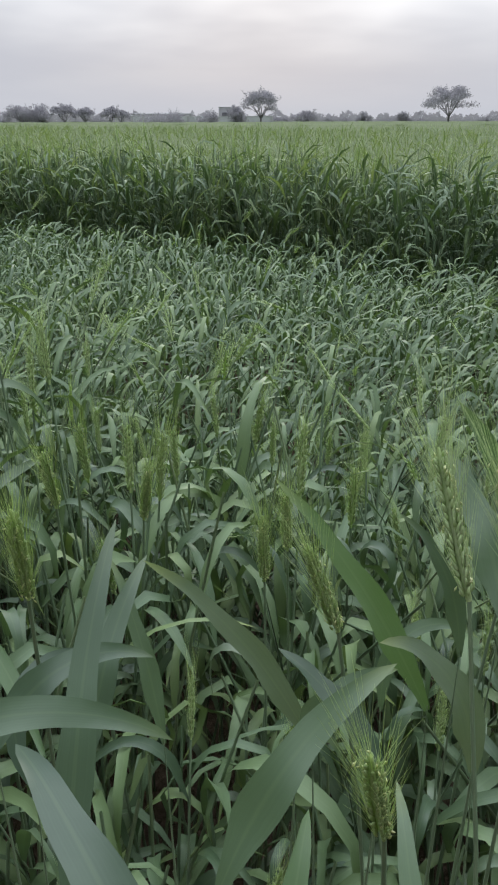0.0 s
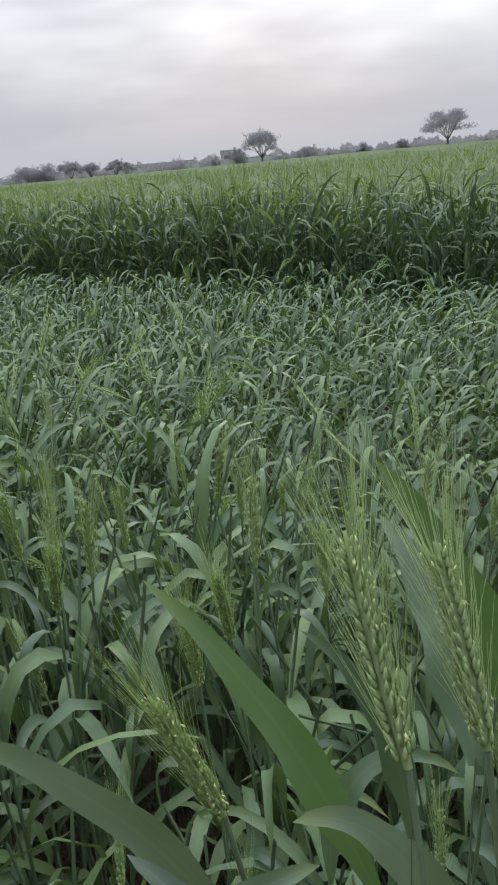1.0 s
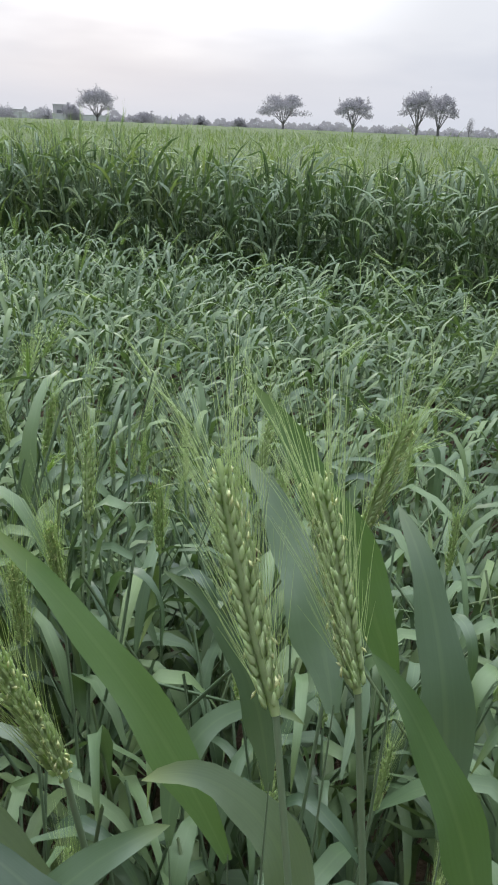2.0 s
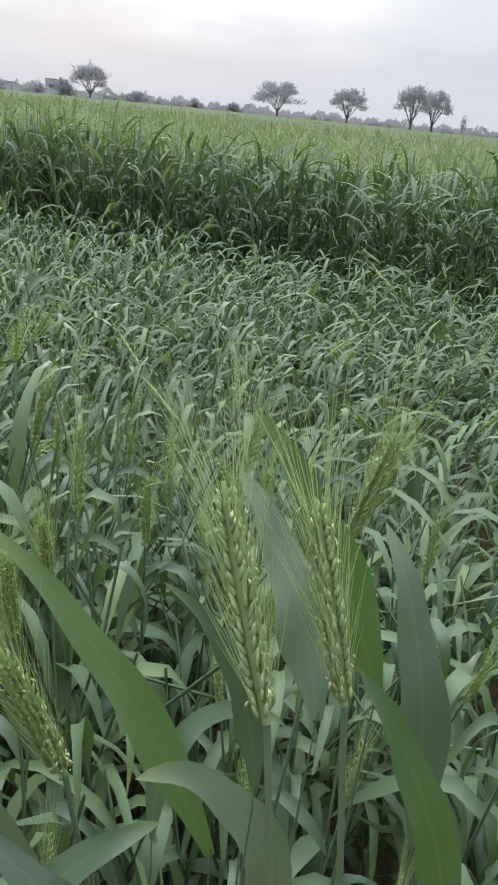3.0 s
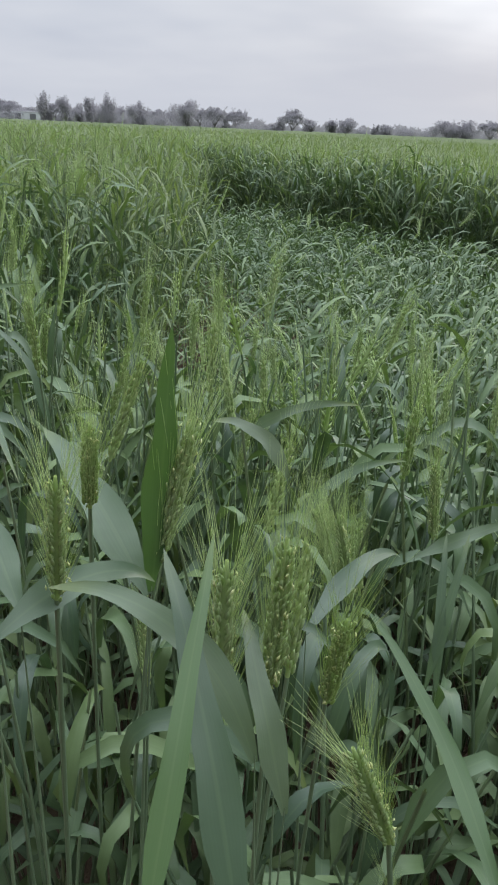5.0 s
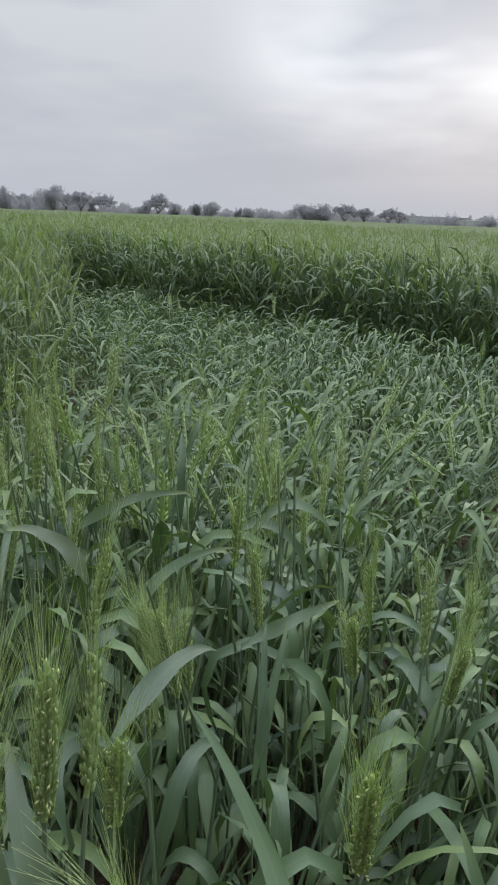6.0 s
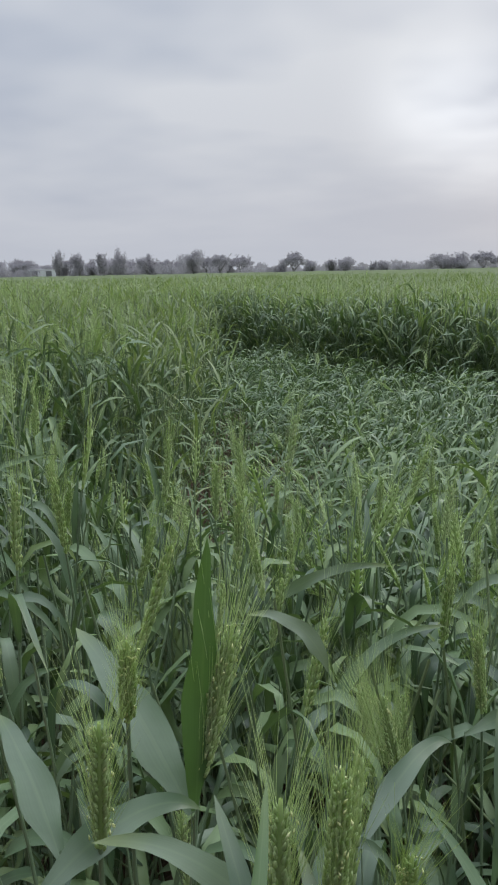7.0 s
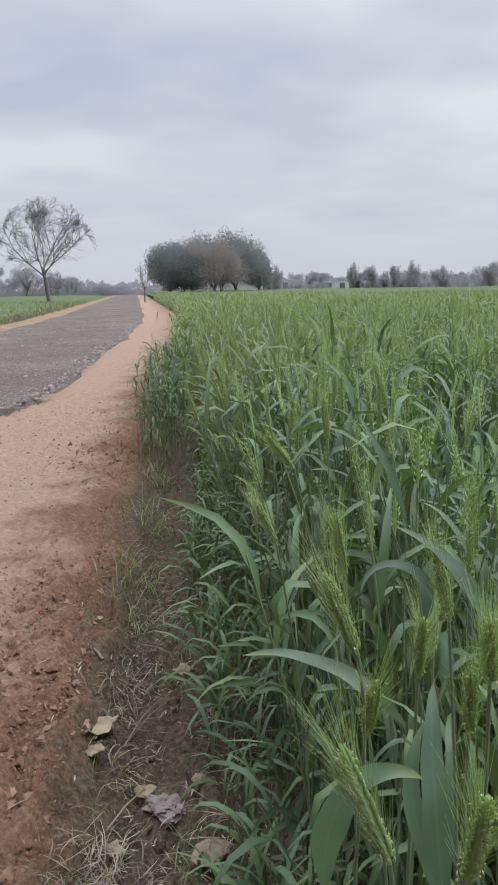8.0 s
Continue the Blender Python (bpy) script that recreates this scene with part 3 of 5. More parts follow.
def grain_shape(sides, prof):
    """A plump pointed husk of unit length along +z, with rings of the given heights and widths."""
    V, F, n = [[0, 0, 0]], [], len(prof)
    for z, r in prof:
        V += [[r * math.cos(2 * math.pi * k / sides), r * math.sin(2 * math.pi * k / sides), z] for k in range(sides)]
    V.append([0, 0, 1.0])
    for k in range(sides):
        k2 = (k + 1) % sides
        F.append([0, 1 + k2, 1 + k])
        for q in range(n - 1):
            a, b = 1 + q * sides, 1 + (q + 1) * sides
            F += [[a + k, a + k2, b + k2], [a + k, b + k2, b + k]]
        F.append([1 + (n - 1) * sides + k, 1 + (n - 1) * sides + k2, len(V) - 1])
    return np.array(V), np.array(F)


def ear_parts(rng, rows=11, fine=False, plain=False):
    """One ear along +z: overlapping husks in two ranks on a core, long awns and hanging anthers."""
    body, awns, anthers = Bag(), Bag(), Bag()
    body.add(*tubes([[[0, 0, 0], [0, 0, EAR_LEN * 0.3], [0, 0, EAR_LEN * 0.65], [0, 0, EAR_LEN * 0.95]]], [[0.0020, 0.0036, 0.0032, 0.0010]], 5 if plain else 9))
    V0, F0 = grain_shape(3, ((0.4, 1.0),)) if plain else grain_shape(5, ((0.25, 0.9), (0.65, 0.72))) if fine else grain_shape(4, ((0.28, 0.92), (0.68, 0.78)))
    V1, F1 = grain_shape(4, ((0.5, 1.0),))
    for r in range(rows):
        f = r / (rows - 1)
        fat = (0.78 + 0.34 * math.sin(math.pi * (0.12 + 0.72 * f))) * (1 - 0.22 * f)
        for sgn in (-1, 1):
            zz = 0.002 + f * (EAR_LEN - 0.018) + (0.5 * EAR_LEN / rows if sgn > 0 else 0)
            for k in ((0.0,) if plain else (-1.1, -0.4, 0.4, 1.1) if fine else (-0.8, 0.0, 0.8)):
                tilt = radians(23 + rng.uniform(-7, 9)) * (1 - 0.25 * abs(k))
                Rm = np.array(Euler((radians(-k * 13 + rng.uniform(-4, 4)), sgn * tilt, rng.uniform(0, 1))).to_matrix())
                sc = np.array([0.0025, 0.0032, 0.0150] if plain else [0.0015, 0.0017, 0.0078] if fine else [0.0021, 0.0023, 0.0106]) * fat * rng.uniform(0.82, 1.15, 3)
                V = V0 * sc @ Rm.T + np.array([sgn * (0.0034 - 0.0016 * min(1, abs(k)) * (not plain)) * fat, k * 0.0036 * fat, zz + 0.0022 * (1 - abs(k)) + rng.uniform(-.0013, .0013)])
                body.add(V, F0)
                for _ in range(int(rng.random() < 0.85) if fine else int(rng.integers(1, 3))):
                    Ln = rng.uniform(0.030, 0.062) * (0.75 + 0.45 * f)
                    d = np.array([sgn * rng.uniform(0.05, 0.42 if fine else 0.32), k * 0.16 + rng.uniform(-.10, .10), 1.0])
                    d /= np.linalg.norm(d)
                    bow = np.array([rng.uniform(-.10, .10), rng.uniform(-.10, .10), 0]) * Ln
                    w = 1.6 if plain else 0.62
                    line, thick = [V[-1], V[-1] + d * Ln * .5 + bow * .3, V[-1] + d * Ln + bow], [0.00027 * w, 0.0002 * w, 0.00008 * w]
                    awns.add(*tubes([line[::2] if plain else line], [thick[::2] if plain else thick], 3))
            for _ in range(0 if plain else int(rng.integers(0, 4))):
                c = np.array([sgn * rng.uniform(.0042, .0068), rng.uniform(-.0052, .0052), zz + rng.uniform(.002, .011)])
                Rm = np.array(Euler((rng.uniform(-.9, .9), rng.uniform(-.9, .9), 0)).to_matrix())
                anthers.add(V1 * np.array([.0007, .0007, -.0040]) * rng.uniform(.7, 1.2) @ Rm.T + c, F1)
    return body, awns, anthers


ear_rng = np.random.default_rng(21)
EAR_MESHES = []
for k in range(8):      # four of common make, four finer ones for the ears closest to the walker
    b_, a_, t_ = ear_parts(ear_rng) if k < 4 else ear_parts(ear_rng, 21, True)
    EAR_MESHES.append((b_.mesh("ear", ear_mat), a_.mesh("awns", awn_mat), t_.mesh("anthers", anther_mat)))


def put_ear(stem_top, lean_az, lean, parent, k, size=1.0, turn=0.0, fine=False):
    body, awns, anthers = EAR_MESHES[k % 4 + (4 if fine else 0)]
    e = part("ear", body, parent, "plump flowering wheat ear")
    e.location = stem_top
    way = Vector((math.cos(lean_az) * math.sin(lean), math.sin(lean_az) * math.sin(lean), math.cos(lean)))
    e.rotation_mode = 'QUATERNION'
    e.rotation_quaternion = way.to_track_quat('Z', 'Y') @ Euler((0, 0, turn)).to_quaternion()
    e.scale = (size * (0.94 if fine else 0.78), size * (0.94 if fine else 0.78), size * 1.06)
    part("awn_brush", awns, e, "fine pale green bristles")
    part("anther_fringe", anthers, e, "tiny cream anthers")
    return e


def wheat_plant(x, y, height, lean_az, lean, leaves, ear=0.0, ear_lean=None, ear_k=0, z=0.0, label="", turn=0.0, ear_az=None):
    """One tiller: a stem with sheaths, long blades and, where ear is its size, an ear at the top.
    leaves: (place on the stem 0..1, azimuth, rise, bend, length, width, twist, sway) in degrees and metres."""
    ob = new("wheat_plant")
    ob.location = (x, y, z)
    u = np.linspace(0, 1, 5)
    off = height * math.tan(lean) * u ** 1.6
    C = np.stack([off * math.cos(lean_az), off * math.sin(lean_az), u * height], -1)
    b = Bag()
    b.add(*tubes([C], [np.array([0.0026, 0.0028, 0.0026, 0.0022, 0.0016])], 6))
    part("stem", b.mesh("stem", stem_mat), ob)
    for f, az, e0, bend, Ln, W, tw, sw in leaves:
        p = np.array([np.interp(f, u, C[:, k]) for k in range(3)])
        b = Bag()
        b.add(*blades([p], [radians(az)], [radians(e0)], [radians(bend)], [Ln], [W], 12, 0.30, [radians(tw)], [radians(sw)], power=1.7, kink=[0.3 + 0.35 * ((az * 0.137) % 1.0) if bend > 105 else 0.0]))
        part("leaf", b.mesh("leaf", leaf_near), ob)
    if ear:
        put_ear(C[-1], lean_az if ear_az is None else ear_az, lean * 1.4 if ear_lean is None else ear_lean, ob, ear_k, ear, turn)
    return tagged(ob, label or "green wheat plant with broad arching blades", "wheat", "wheat plants at the field's edge")


def random_leaves(rng, upright=False):
    out = []
    a0 = rng.uniform(0, 360)
    for k, f in enumerate((0.50, 0.64, 0.78, 0.90)):
        out.append((f, a0 + 180 * k + rng.uniform(-50, 50), rng.uniform(62, 86) if upright else rng.uniform(52, 80), rng.uniform(60, 165) if upright else rng.uniform(105, 205), rng.uniform(0.14, 0.24),
                    rng.uniform(0.013, 0.021), rng.uniform(-60, 60), rng.uniform(-30, 30)))
    return out


def scatter_stuff(name, label, s_range, n_range, per_m2, keep, seed, leaf_n, K, ears, mat, three, hscale=None, wide=1.0, size=1.0, stems=True, low=0.35, leanmax=0.25, lodge=True, upright=0.0, folded=0.45, droop=1.0, top=0.97):
    """A mass of tillers that nobody could count: blades, stems and ears in joined meshes."""
    rng = np.random.default_rng(seed)
    area = (s_range[1] - s_range[0]) * (n_range[1] - n_range[0])
    m = int(area * per_m2)
    s, n = rng.uniform(*s_range, m), rng.uniform(*n_range, m)
    ok = keep(s, n, rng) & (rng.random(m) > 0.1 * hollow(s, n))
    s, n = s[ok], n[ok]
    m = len(s)
    pd = patch_depth(s, n) if lodge else np.zeros(m)
    h = (crop_height(s, n) if hscale is None else hscale(s, n)) * rng.normal(0.97, 0.055, m)
    if lodge and s_range[0] < 0:
        h = h * (0.68 + 0.32 * smooth01((clear_of_camera(s, n) - 0.28) / 0.5))
    P = xy(s, n)
    laz, ln = rng.uniform(0, 2 * np.pi, m), rng.uniform(0.02, leanmax, m) + pd * rng.uniform(0.1, 0.6, m)
    u = np.linspace(0, 1, 4)
    off = h[:, None] * np.tan(ln)[:, None] * u ** 1.6
    C = np.stack([P[:, :1] + off * np.cos(laz)[:, None], P[:, 1:] + off * np.sin(laz)[:, None], np.repeat(h[:, None], 4, 1) * u], -1)
    bag = Bag()
    for k in range(leaf_n):
        f = low + (top - low) * (k + rng.uniform(0, 0.9, m)) / leaf_n
        i = np.clip((f * 3).astype(int), 0, 2)
        t = f * 3 - i
        r = np.arange(m)
        base = C[r, i] * (1 - t)[:, None] + C[r, i + 1] * t[:, None]
        az = rng.uniform(0, 2 * np.pi, m)
        az = np.where(rng.random(m) < 0.62 * pd, 0.2 + 1.3 * wob(s * 0.9, n * 1.1) + rng.normal(0, 0.5, m), az)       # the beaten crop lies in swaths
        e0 = np.radians(rng.uniform(50, 88, m)) - pd * np.radians(rng.uniform(0, 30, m))
        bend = np.radians(rng.uniform(75, 190, m)) * (1 - upright) * droop
        L = rng.uniform(0.13, 0.25, m) * size
        W = rng.uniform(0.011, 0.019, m) * wide
        bag.add(*blades(base, az, e0, bend, L, W, K, 0.3, rng.uniform(-1.5, 1.5, m), rng.uniform(-.6, .6, m), three, power=rng.uniform(0.9, 2.6, m),
                        kink=np.where(rng.random(m) < folded, rng.uniform(0.35, 0.7, m), 0)))
    ob = new(name, bag.mesh(name, mat))
    tagged(ob, label, "wheat", kind="stuff")
    if stems:
        bag = Bag()
        R = np.repeat(np.array([[0.0024, 0.0022, 0.0016]]), m, 0) * min(wide, 1.2)
        bag.add(*tubes(C[:, [0, 2, 3]], R, 3))
        part("stems", bag.mesh("stems", stem_mat), ob)["kind"] = "stuff"
    if ears:
        pick = np.nonzero((rng.random(m) < ears * (1 - 0.6 * pd)) & (clear_of_camera(s, n) > 1.05))[0]
        bb, aa, _ = ear_parts(np.random.default_rng(seed + 1), 8, False, True)
        for src, nm, mt in ((bb, "ears", ear_mat), (aa, "awns", awn_mat)):
            V0 = np.concatenate(src.V) * np.array([0.85, 0.85, 1.0]); F3 = np.concatenate(src.F3) if src.F3 else None; F4 = np.concatenate(src.F4) if src.F4 else None
            bag = Bag()
            q = len(pick)
            th = np.minimum(ln[pick] * 1.5 + 0.05, 1.2)
            way = np.stack([np.cos(laz[pick]) * np.sin(th), np.sin(laz[pick]) * np.sin(th), np.cos(th)], -1)
            spin = np.random.default_rng(seed + 2).uniform(0, 2 * np.pi, q)
            X = np.stack([np.cos(spin), np.sin(spin), np.zeros(q)], -1)
            X -= way * np.sum(X * way, -1, keepdims=True); X /= np.linalg.norm(X, axis=-1, keepdims=True)
            Y = np.cross(way, X)
            M = np.stack([X, Y, way], -1)
            sc = np.random.default_rng(seed + 3).uniform(0.75, 1.1, q)[:, None, None] * size ** 0.5
            V = np.einsum('qij,vj->qvi', M, V0) * sc + C[pick][:, -1][:, None]
            o = (np.arange(q) * len(V0))[:, None, None]
            V = V.reshape(-1, 3)
            bag.V.append(V); bag.UV.append(np.full((len(V), 2), 0.3)); bag.n = len(V)
            if F3 is not None:
                bag.F3.append((F3[None] + o).reshape(-1, 3))
            if F4 is not None:
                bag.F4.append((F4[None] + o).reshape(-1, 4))
            part(nm, bag.mesh(nm, mt), ob)["kind"] = "stuff"
    return ob


def clear_of_camera(s, n):
    """Leaves the trodden gap where the walker stands free of stalks."""
    P = xy(s, n)
    d = np.full(len(s), 9.0)
    for row in ROWS:
        d = np.minimum(d, np.hypot(P[:, 0] - row[1], P[:, 1] - row[2]))
    return d


# crop at the field's edge, near the walker
scatter_stuff("wheat_edge", "dense green wheat with ears at the edge of the field", (-1.5, 1.5), (CROP_EDGE, 1.35), 300,
              lambda s, n, r: (clear_of_camera(s, n) > 0.25) & (n > np.where(s < 1.5, -0.06, -0.4)) & ((s < 1.9) | (n < 0.30 + (s - 1.6) * 0.44)), 41, 4, 7, 0.36, leaf_stuff, True, droop=1.3, wide=1.0, folded=0.7, low=0.5, top=0.86)
scatter_stuff("wheat_ditch_edge", "upright green wheat with ears beside the ditch", (1.4, 3.4), (CROP_EDGE, 1.35), 300,
              lambda s, n, r: (clear_of_camera(s, n) > 0.27) & (n > -0.17) & ((s < 1.9) | (n < 0.30 + (s - 1.6) * 0.44)), 42, 6, 5, 0.26, leaf_stuff, True, upright=0.35, wide=1.0, low=0.15, folded=0.45)
scatter_stuff("flattened_wheat", "wheat beaten flat into a tangled green mat of blades", (-3.0, 6.4), (0.6, 3.75), 380,
              lambda s, n, r: patch_depth(s, n) > 0.75, 43, 5, 5, 0.09, leaf_stuff, False, wide=0.66, size=0.82, folded=0.6, stems=False, droop=1.35, low=0.5)
scatter_stuff("standing_wheat_wall", "tall standing wheat along the side of the flattened patch", (-5.0, 9.0), (2.7, 4.6), 440,
              lambda s, n, r: (patch_depth(s, n) < 0.2) & (n < WALL_N + 1.15 - 0.11 * s), 47, 7, 4, 0.03, leaf_stuff, False, low=0.12, wide=1.08, size=1.05, folded=0.4, leanmax=0.16, upright=0.3, top=0.92)
scatter_stuff("standing_wheat_roadside", "standing wheat with slender ears running along the road ditch", (1.6, 13.0), (CROP_EDGE, 3.6), 250,
              lambda s, n, r: (patch_depth(s, n) < 0.25) & ((s > 3.0) | (n > 1.3) | (n > 0.30 + (s - 1.6) * 0.44)) & ((s < 8) | (n < 2.2)), 53, 5, 4, 0.22, leaf_field, False, low=0.2, upright=0.55, wide=0.78)
scatter_stuff("standing_wheat_field", "standing green wheat field, an even sheet of blades", (-8, 20), (3.9, 8.5), 195,
              lambda s, n, r: ((n > 4.0) | (s > 8)) & (r.random(len(s)) < 5.5 / np.maximum(n, 5.5)), 59, 2, 2, 0, leaf_field, False, low=0.65, stems=False, wide=0.7, size=0.85, upright=0.5)
scatter_stuff("standing_wheat_field_beyond", "standing green wheat field further off", (-22, 36), (8.2, 22), 26,
              lambda s, n, r: r.random(len(s)) < 9 / np.maximum(n, 9), 61, 3, 2, 0, leaf_field, False, low=0.8, stems=False, wide=0.9, size=0.9, upright=0.7, folded=0)
scatter_stuff("standing_wheat_field_roadside_beyond", "standing green wheat beside the road further off", (12.5, 50), (CROP_EDGE, 9), 42,
              lambda s, n, r: r.random(len(s)) < 14 / np.maximum(s, 14), 67, 3, 2, 0, leaf_field, False, low=0.5, stems=False, wide=1.7, size=1.1, upright=0.5)
scatter_stuff("standing_wheat_behind", "standing green wheat beside the road behind the walker", (-9, -1.4), (CROP_EDGE + 0.05, 4.2), 105,
              lambda s, n, r: (s < -3.0) | (n < 0.9), 63, 3, 2, 0, leaf_field, False, low=0.5, stems=False, wide=1.7, size=1.1, upright=0.3)
scatter_stuff("low_crop_across_road", "low green crop in the field across the road", (8, 70), (-30, -6.1), 6,
              lambda s, n, r: r.random(len(s)) < 20 / np.maximum(s, 20), 71, 3, 2, 0, leaf_field, False, hscale=lambda s, n: np.full(len(s), 0.26), low=0.2, stems=False, wide=3.0, size=1.2, upright=0.5)
scatter_stuff("wheat_edge_skirt", "low wheat blades spilling from the field's edge into the ditch", (1.2, 10.0), (CROP_EDGE - 0.12, 0.10), 300,
              lambda s, n, r: (clear_of_camera(s, n) > 0.5) & (n > -0.36 + 0.05 * smooth01((2.3 - s) / 0.5) + 0.11 * smooth01((s - 4.3) / 1.5)), 73, 4, 5, 0, leaf_stuff, False, hscale=lambda s, n: 0.16 + 1.3 * np.clip(n - CROP_EDGE + 0.06, 0, 0.45), low=0.1, leanmax=0.45, lodge=False, wide=0.75, folded=0.3)
scatter_stuff("verge_wheat_tuft", "tuft of stray wheat growing on the ditch bank", (5.6, 9.5), (-0.74, -0.36), 200,
              lambda s, n, r: r.random(len(s)) < 0.8, 79, 4, 5, 0.05, leaf_stuff, False, hscale=lambda s, n: 0.62 + 0.1 * wob(s * 3, n), low=0.1, leanmax=0.15, lodge=False, wide=0.75)
scatter_stuff("wheat_edge_further", "edge of the standing wheat along the ditch further off", (8.5, 80.0), (CROP_EDGE - 0.30, 0.5), 210,
              lambda s, n, r: r.random(len(s)) < 14 / np.maximum(s, 14), 77, 3, 2, 0, leaf_field, False, low=0.1, stems=False, wide=1.9, size=1.1, upright=0.4)


def canopy(name, label, s0, s1, n0, n1, h, seed, step=0.85, dip=0.0):
    """The closed top of a crop seen from afar: an uneven sheet of many small crests."""
    rng = np.random.default_rng(seed)
    ss, nn = np.arange(s0, s1, step), n0 + np.concatenate([np.arange(0, min(n1 - n0, 40), step), np.arange(40, n1 - n0, 2.0)])
    S, Nn = np.meshgrid(ss, nn, indexing="ij")
    z = h - dip * smooth01((9.5 - Nn) / 3.5) + rng.normal(0, 0.035, S.shape) + 0.04 * wob(S * 0.3, Nn * 0.4)
    for edge in (z[:, :1], z[:, -1:], z[:1], z[-1:]):      # the sides come down to the soil
        edge *= 0.35
    V = np.concatenate([xy(S, Nn), z[..., None]], -1)
    a, b = S.shape
    i, j = np.meshgrid(np.arange(a - 1), np.arange(b - 1), indexing="ij")
    k = (i * b + j).ravel()
    F = np.stack([k, k + b, k + b + 1, k + 1], 1)
    me = mesh_of(name, V.reshape(-1, 3), [F], None, True, [canopy_mat])
    return tagged(new(name, me), label, "wheat", kind="stuff")


canopy_mat = ground_material("crop_canopy", [(0.3, (0.085, 0.108, 0.054)), (0.5, (0.105, 0.13, 0.066)), (0.7, (0.125, 0.152, 0.08))], 0.25, 0.9, fine=9.0, dist=0.06)
canopy("wheat_canopy_far", "far sheet of standing green wheat reaching to the trees", -70, 170, 4.25, 170, 0.82, 81, dip=0.14)
canopy("wheat_canopy_roadside", "standing green wheat sheet beside the road ahead", 11, 150, CROP_EDGE + 0.1, 8.5, 0.74, 83)
canopy("wheat_canopy_behind", "standing green wheat sheet beside the road behind the walker", -70, -3.0, CROP_EDGE + 0.1, 4.4, 0.72, 87)
canopy("low_crop_canopy_across_road", "low green crop sheet across the road", -80, 260, -160, -6.5, 0.20, 85, step=1.7)

# ---- plants that stand singly near the walker ----
proto_rng = np.random.default_rng(5)
place_rng = np.random.default_rng(8)
PROTOS = []


def near_way(p):
    return min(math.hypot(p[0] - r[1], p[1] - r[2]) for r in ROWS)


def copy_plants():
    spots = []
    for _ in range(6000):
        s, n = place_rng.uniform(-1.0, 2.6), place_rng.uniform(CROP_EDGE + 0.03, 1.1)
        if (s > 1.9 and n > 0.30 + (s - 1.6) * 0.44) or (s < 1.5 and n < -0.1) or n < -0.17:
            continue
        if place_rng.random() < 0.5 * hollow(s, n):
            continue
        p = xy(s, n)
        if clear_of_camera(np.array([s]), np.array([n]))[0] < 0.26:
            continue
        if all((p[0] - q[0]) ** 2 + (p[1] - q[1]) ** 2 > 0.0034 for q, _ in spots):
            spots.append((p, float(crop_height(np.array(s), np.array(n)))))
        if len(spots) >= 285:
            break
    for k, (p, h) in enumerate(spots):
        if len(PROTOS) < 12:
            k = len(PROTOS)
            hh = 0.9
            ob = wheat_plant(p[0], p[1], hh, proto_rng.uniform(0, 6.28), proto_rng.uniform(0.02, 0.22), random_leaves(proto_rng, k >= 6),
                             ear=proto_rng.uniform(0.95, 1.2) if k % 5 != 1 else 0.0, ear_k=k, turn=proto_rng.uniform(0, 3))
            ob.scale = [h / 0.93 * 0.95] * 3
            PROTOS.append(ob)
        else:
            along = sn(p[0], p[1])
            src = PROTOS[int(place_rng.integers(0, 6)) + (6 if along[0] > 1.0 or along[1] < 0.05 else 0)]
            f = h / 0.93 / src.scale[0] * place_rng.uniform(0.9, 1.04) * (0.68 + 0.32 * float(smooth01((near_way(p) - 0.28) / 0.5)))
            copy_thing(src, pose(p[0], p[1], 0, 0, 0, place_rng.uniform(0, 360)) @ Matrix.Diagonal((f, f, f, 1)))


copy_plants()

# ---- single plants close to the walker's way ----
hero_count = [0]


def hero_leaf(x, y, z, az, rise, bend, length, width, sway, roll, young=False):
    """A tiller whose topmost blade leaves it at the height z."""
    ob = new("wheat_plant")
    ob.location = (x, y, 0)
    u = np.linspace(0, 1, 5)
    k = hero_count[0] = hero_count[0] + 1
    C = np.stack([0.03 * math.cos(k) * (1 - u), 0.03 * math.sin(k) * (1 - u), u * (z + 0.004)], -1)
    b = Bag()
    b.add(*tubes([C], [np.array([0.0022, 0.0022, 0.0020, 0.0014, 0.0003])], 6))
    part("stem", b.mesh("stem", stem_mat), ob)
    b = Bag()
    b.add(*blades([(0, 0, z)], [radians(az)], [radians(rise)], [radians(bend)], [length], [width], 16, 0.22, [radians(8)], [radians(sway)], roll=[radians(roll)]))
    part("leaf", b.mesh("leaf", leaf_young if young else leaf_near), ob, "broad bright green blade" if young else "broad green blade")
    return tagged(ob, "wheat plant with one broad green blade spread wide", "wheat", "wheat plants at the field's edge")


def hero_ear(x, y, z, length, az, lean):
    """A tiller that carries an ear from the height z."""
    k = hero_count[0] = hero_count[0] + 1
    d = 0.25 * math.tan(radians(min(lean, 40) * 0.6))
    x0, y0 = x - d * math.cos(radians(az)), y - d * math.sin(radians(az))
    ob = new("wheat_plant")
    ob.location = (x0, y0, 0)
    u = np.linspace(0, 1, 7)
    C = np.stack([(x - x0) * u ** 3, (y - y0) * u ** 3, u * z], -1)
    b = Bag()
    b.add(*tubes([C], [np.array([0.0021, 0.0021, 0.0020, 0.0018, 0.0016, 0.0014, 0.0013])], 6))
    part("stem", b.mesh("stem", stem_mat), ob)
    put_ear(C[-1], radians(az), radians(lean), ob, k, length / EAR_LEN, 0.7 * k, True)
    return tagged(ob, "wheat plant with a flowering ear on a slim stalk", "wheat", "wheat plants at the field's edge")


hero_leaf(0.125, 0.395, 0.805, 123, 52, 8, 0.179, 0.020, 38, -32, True)
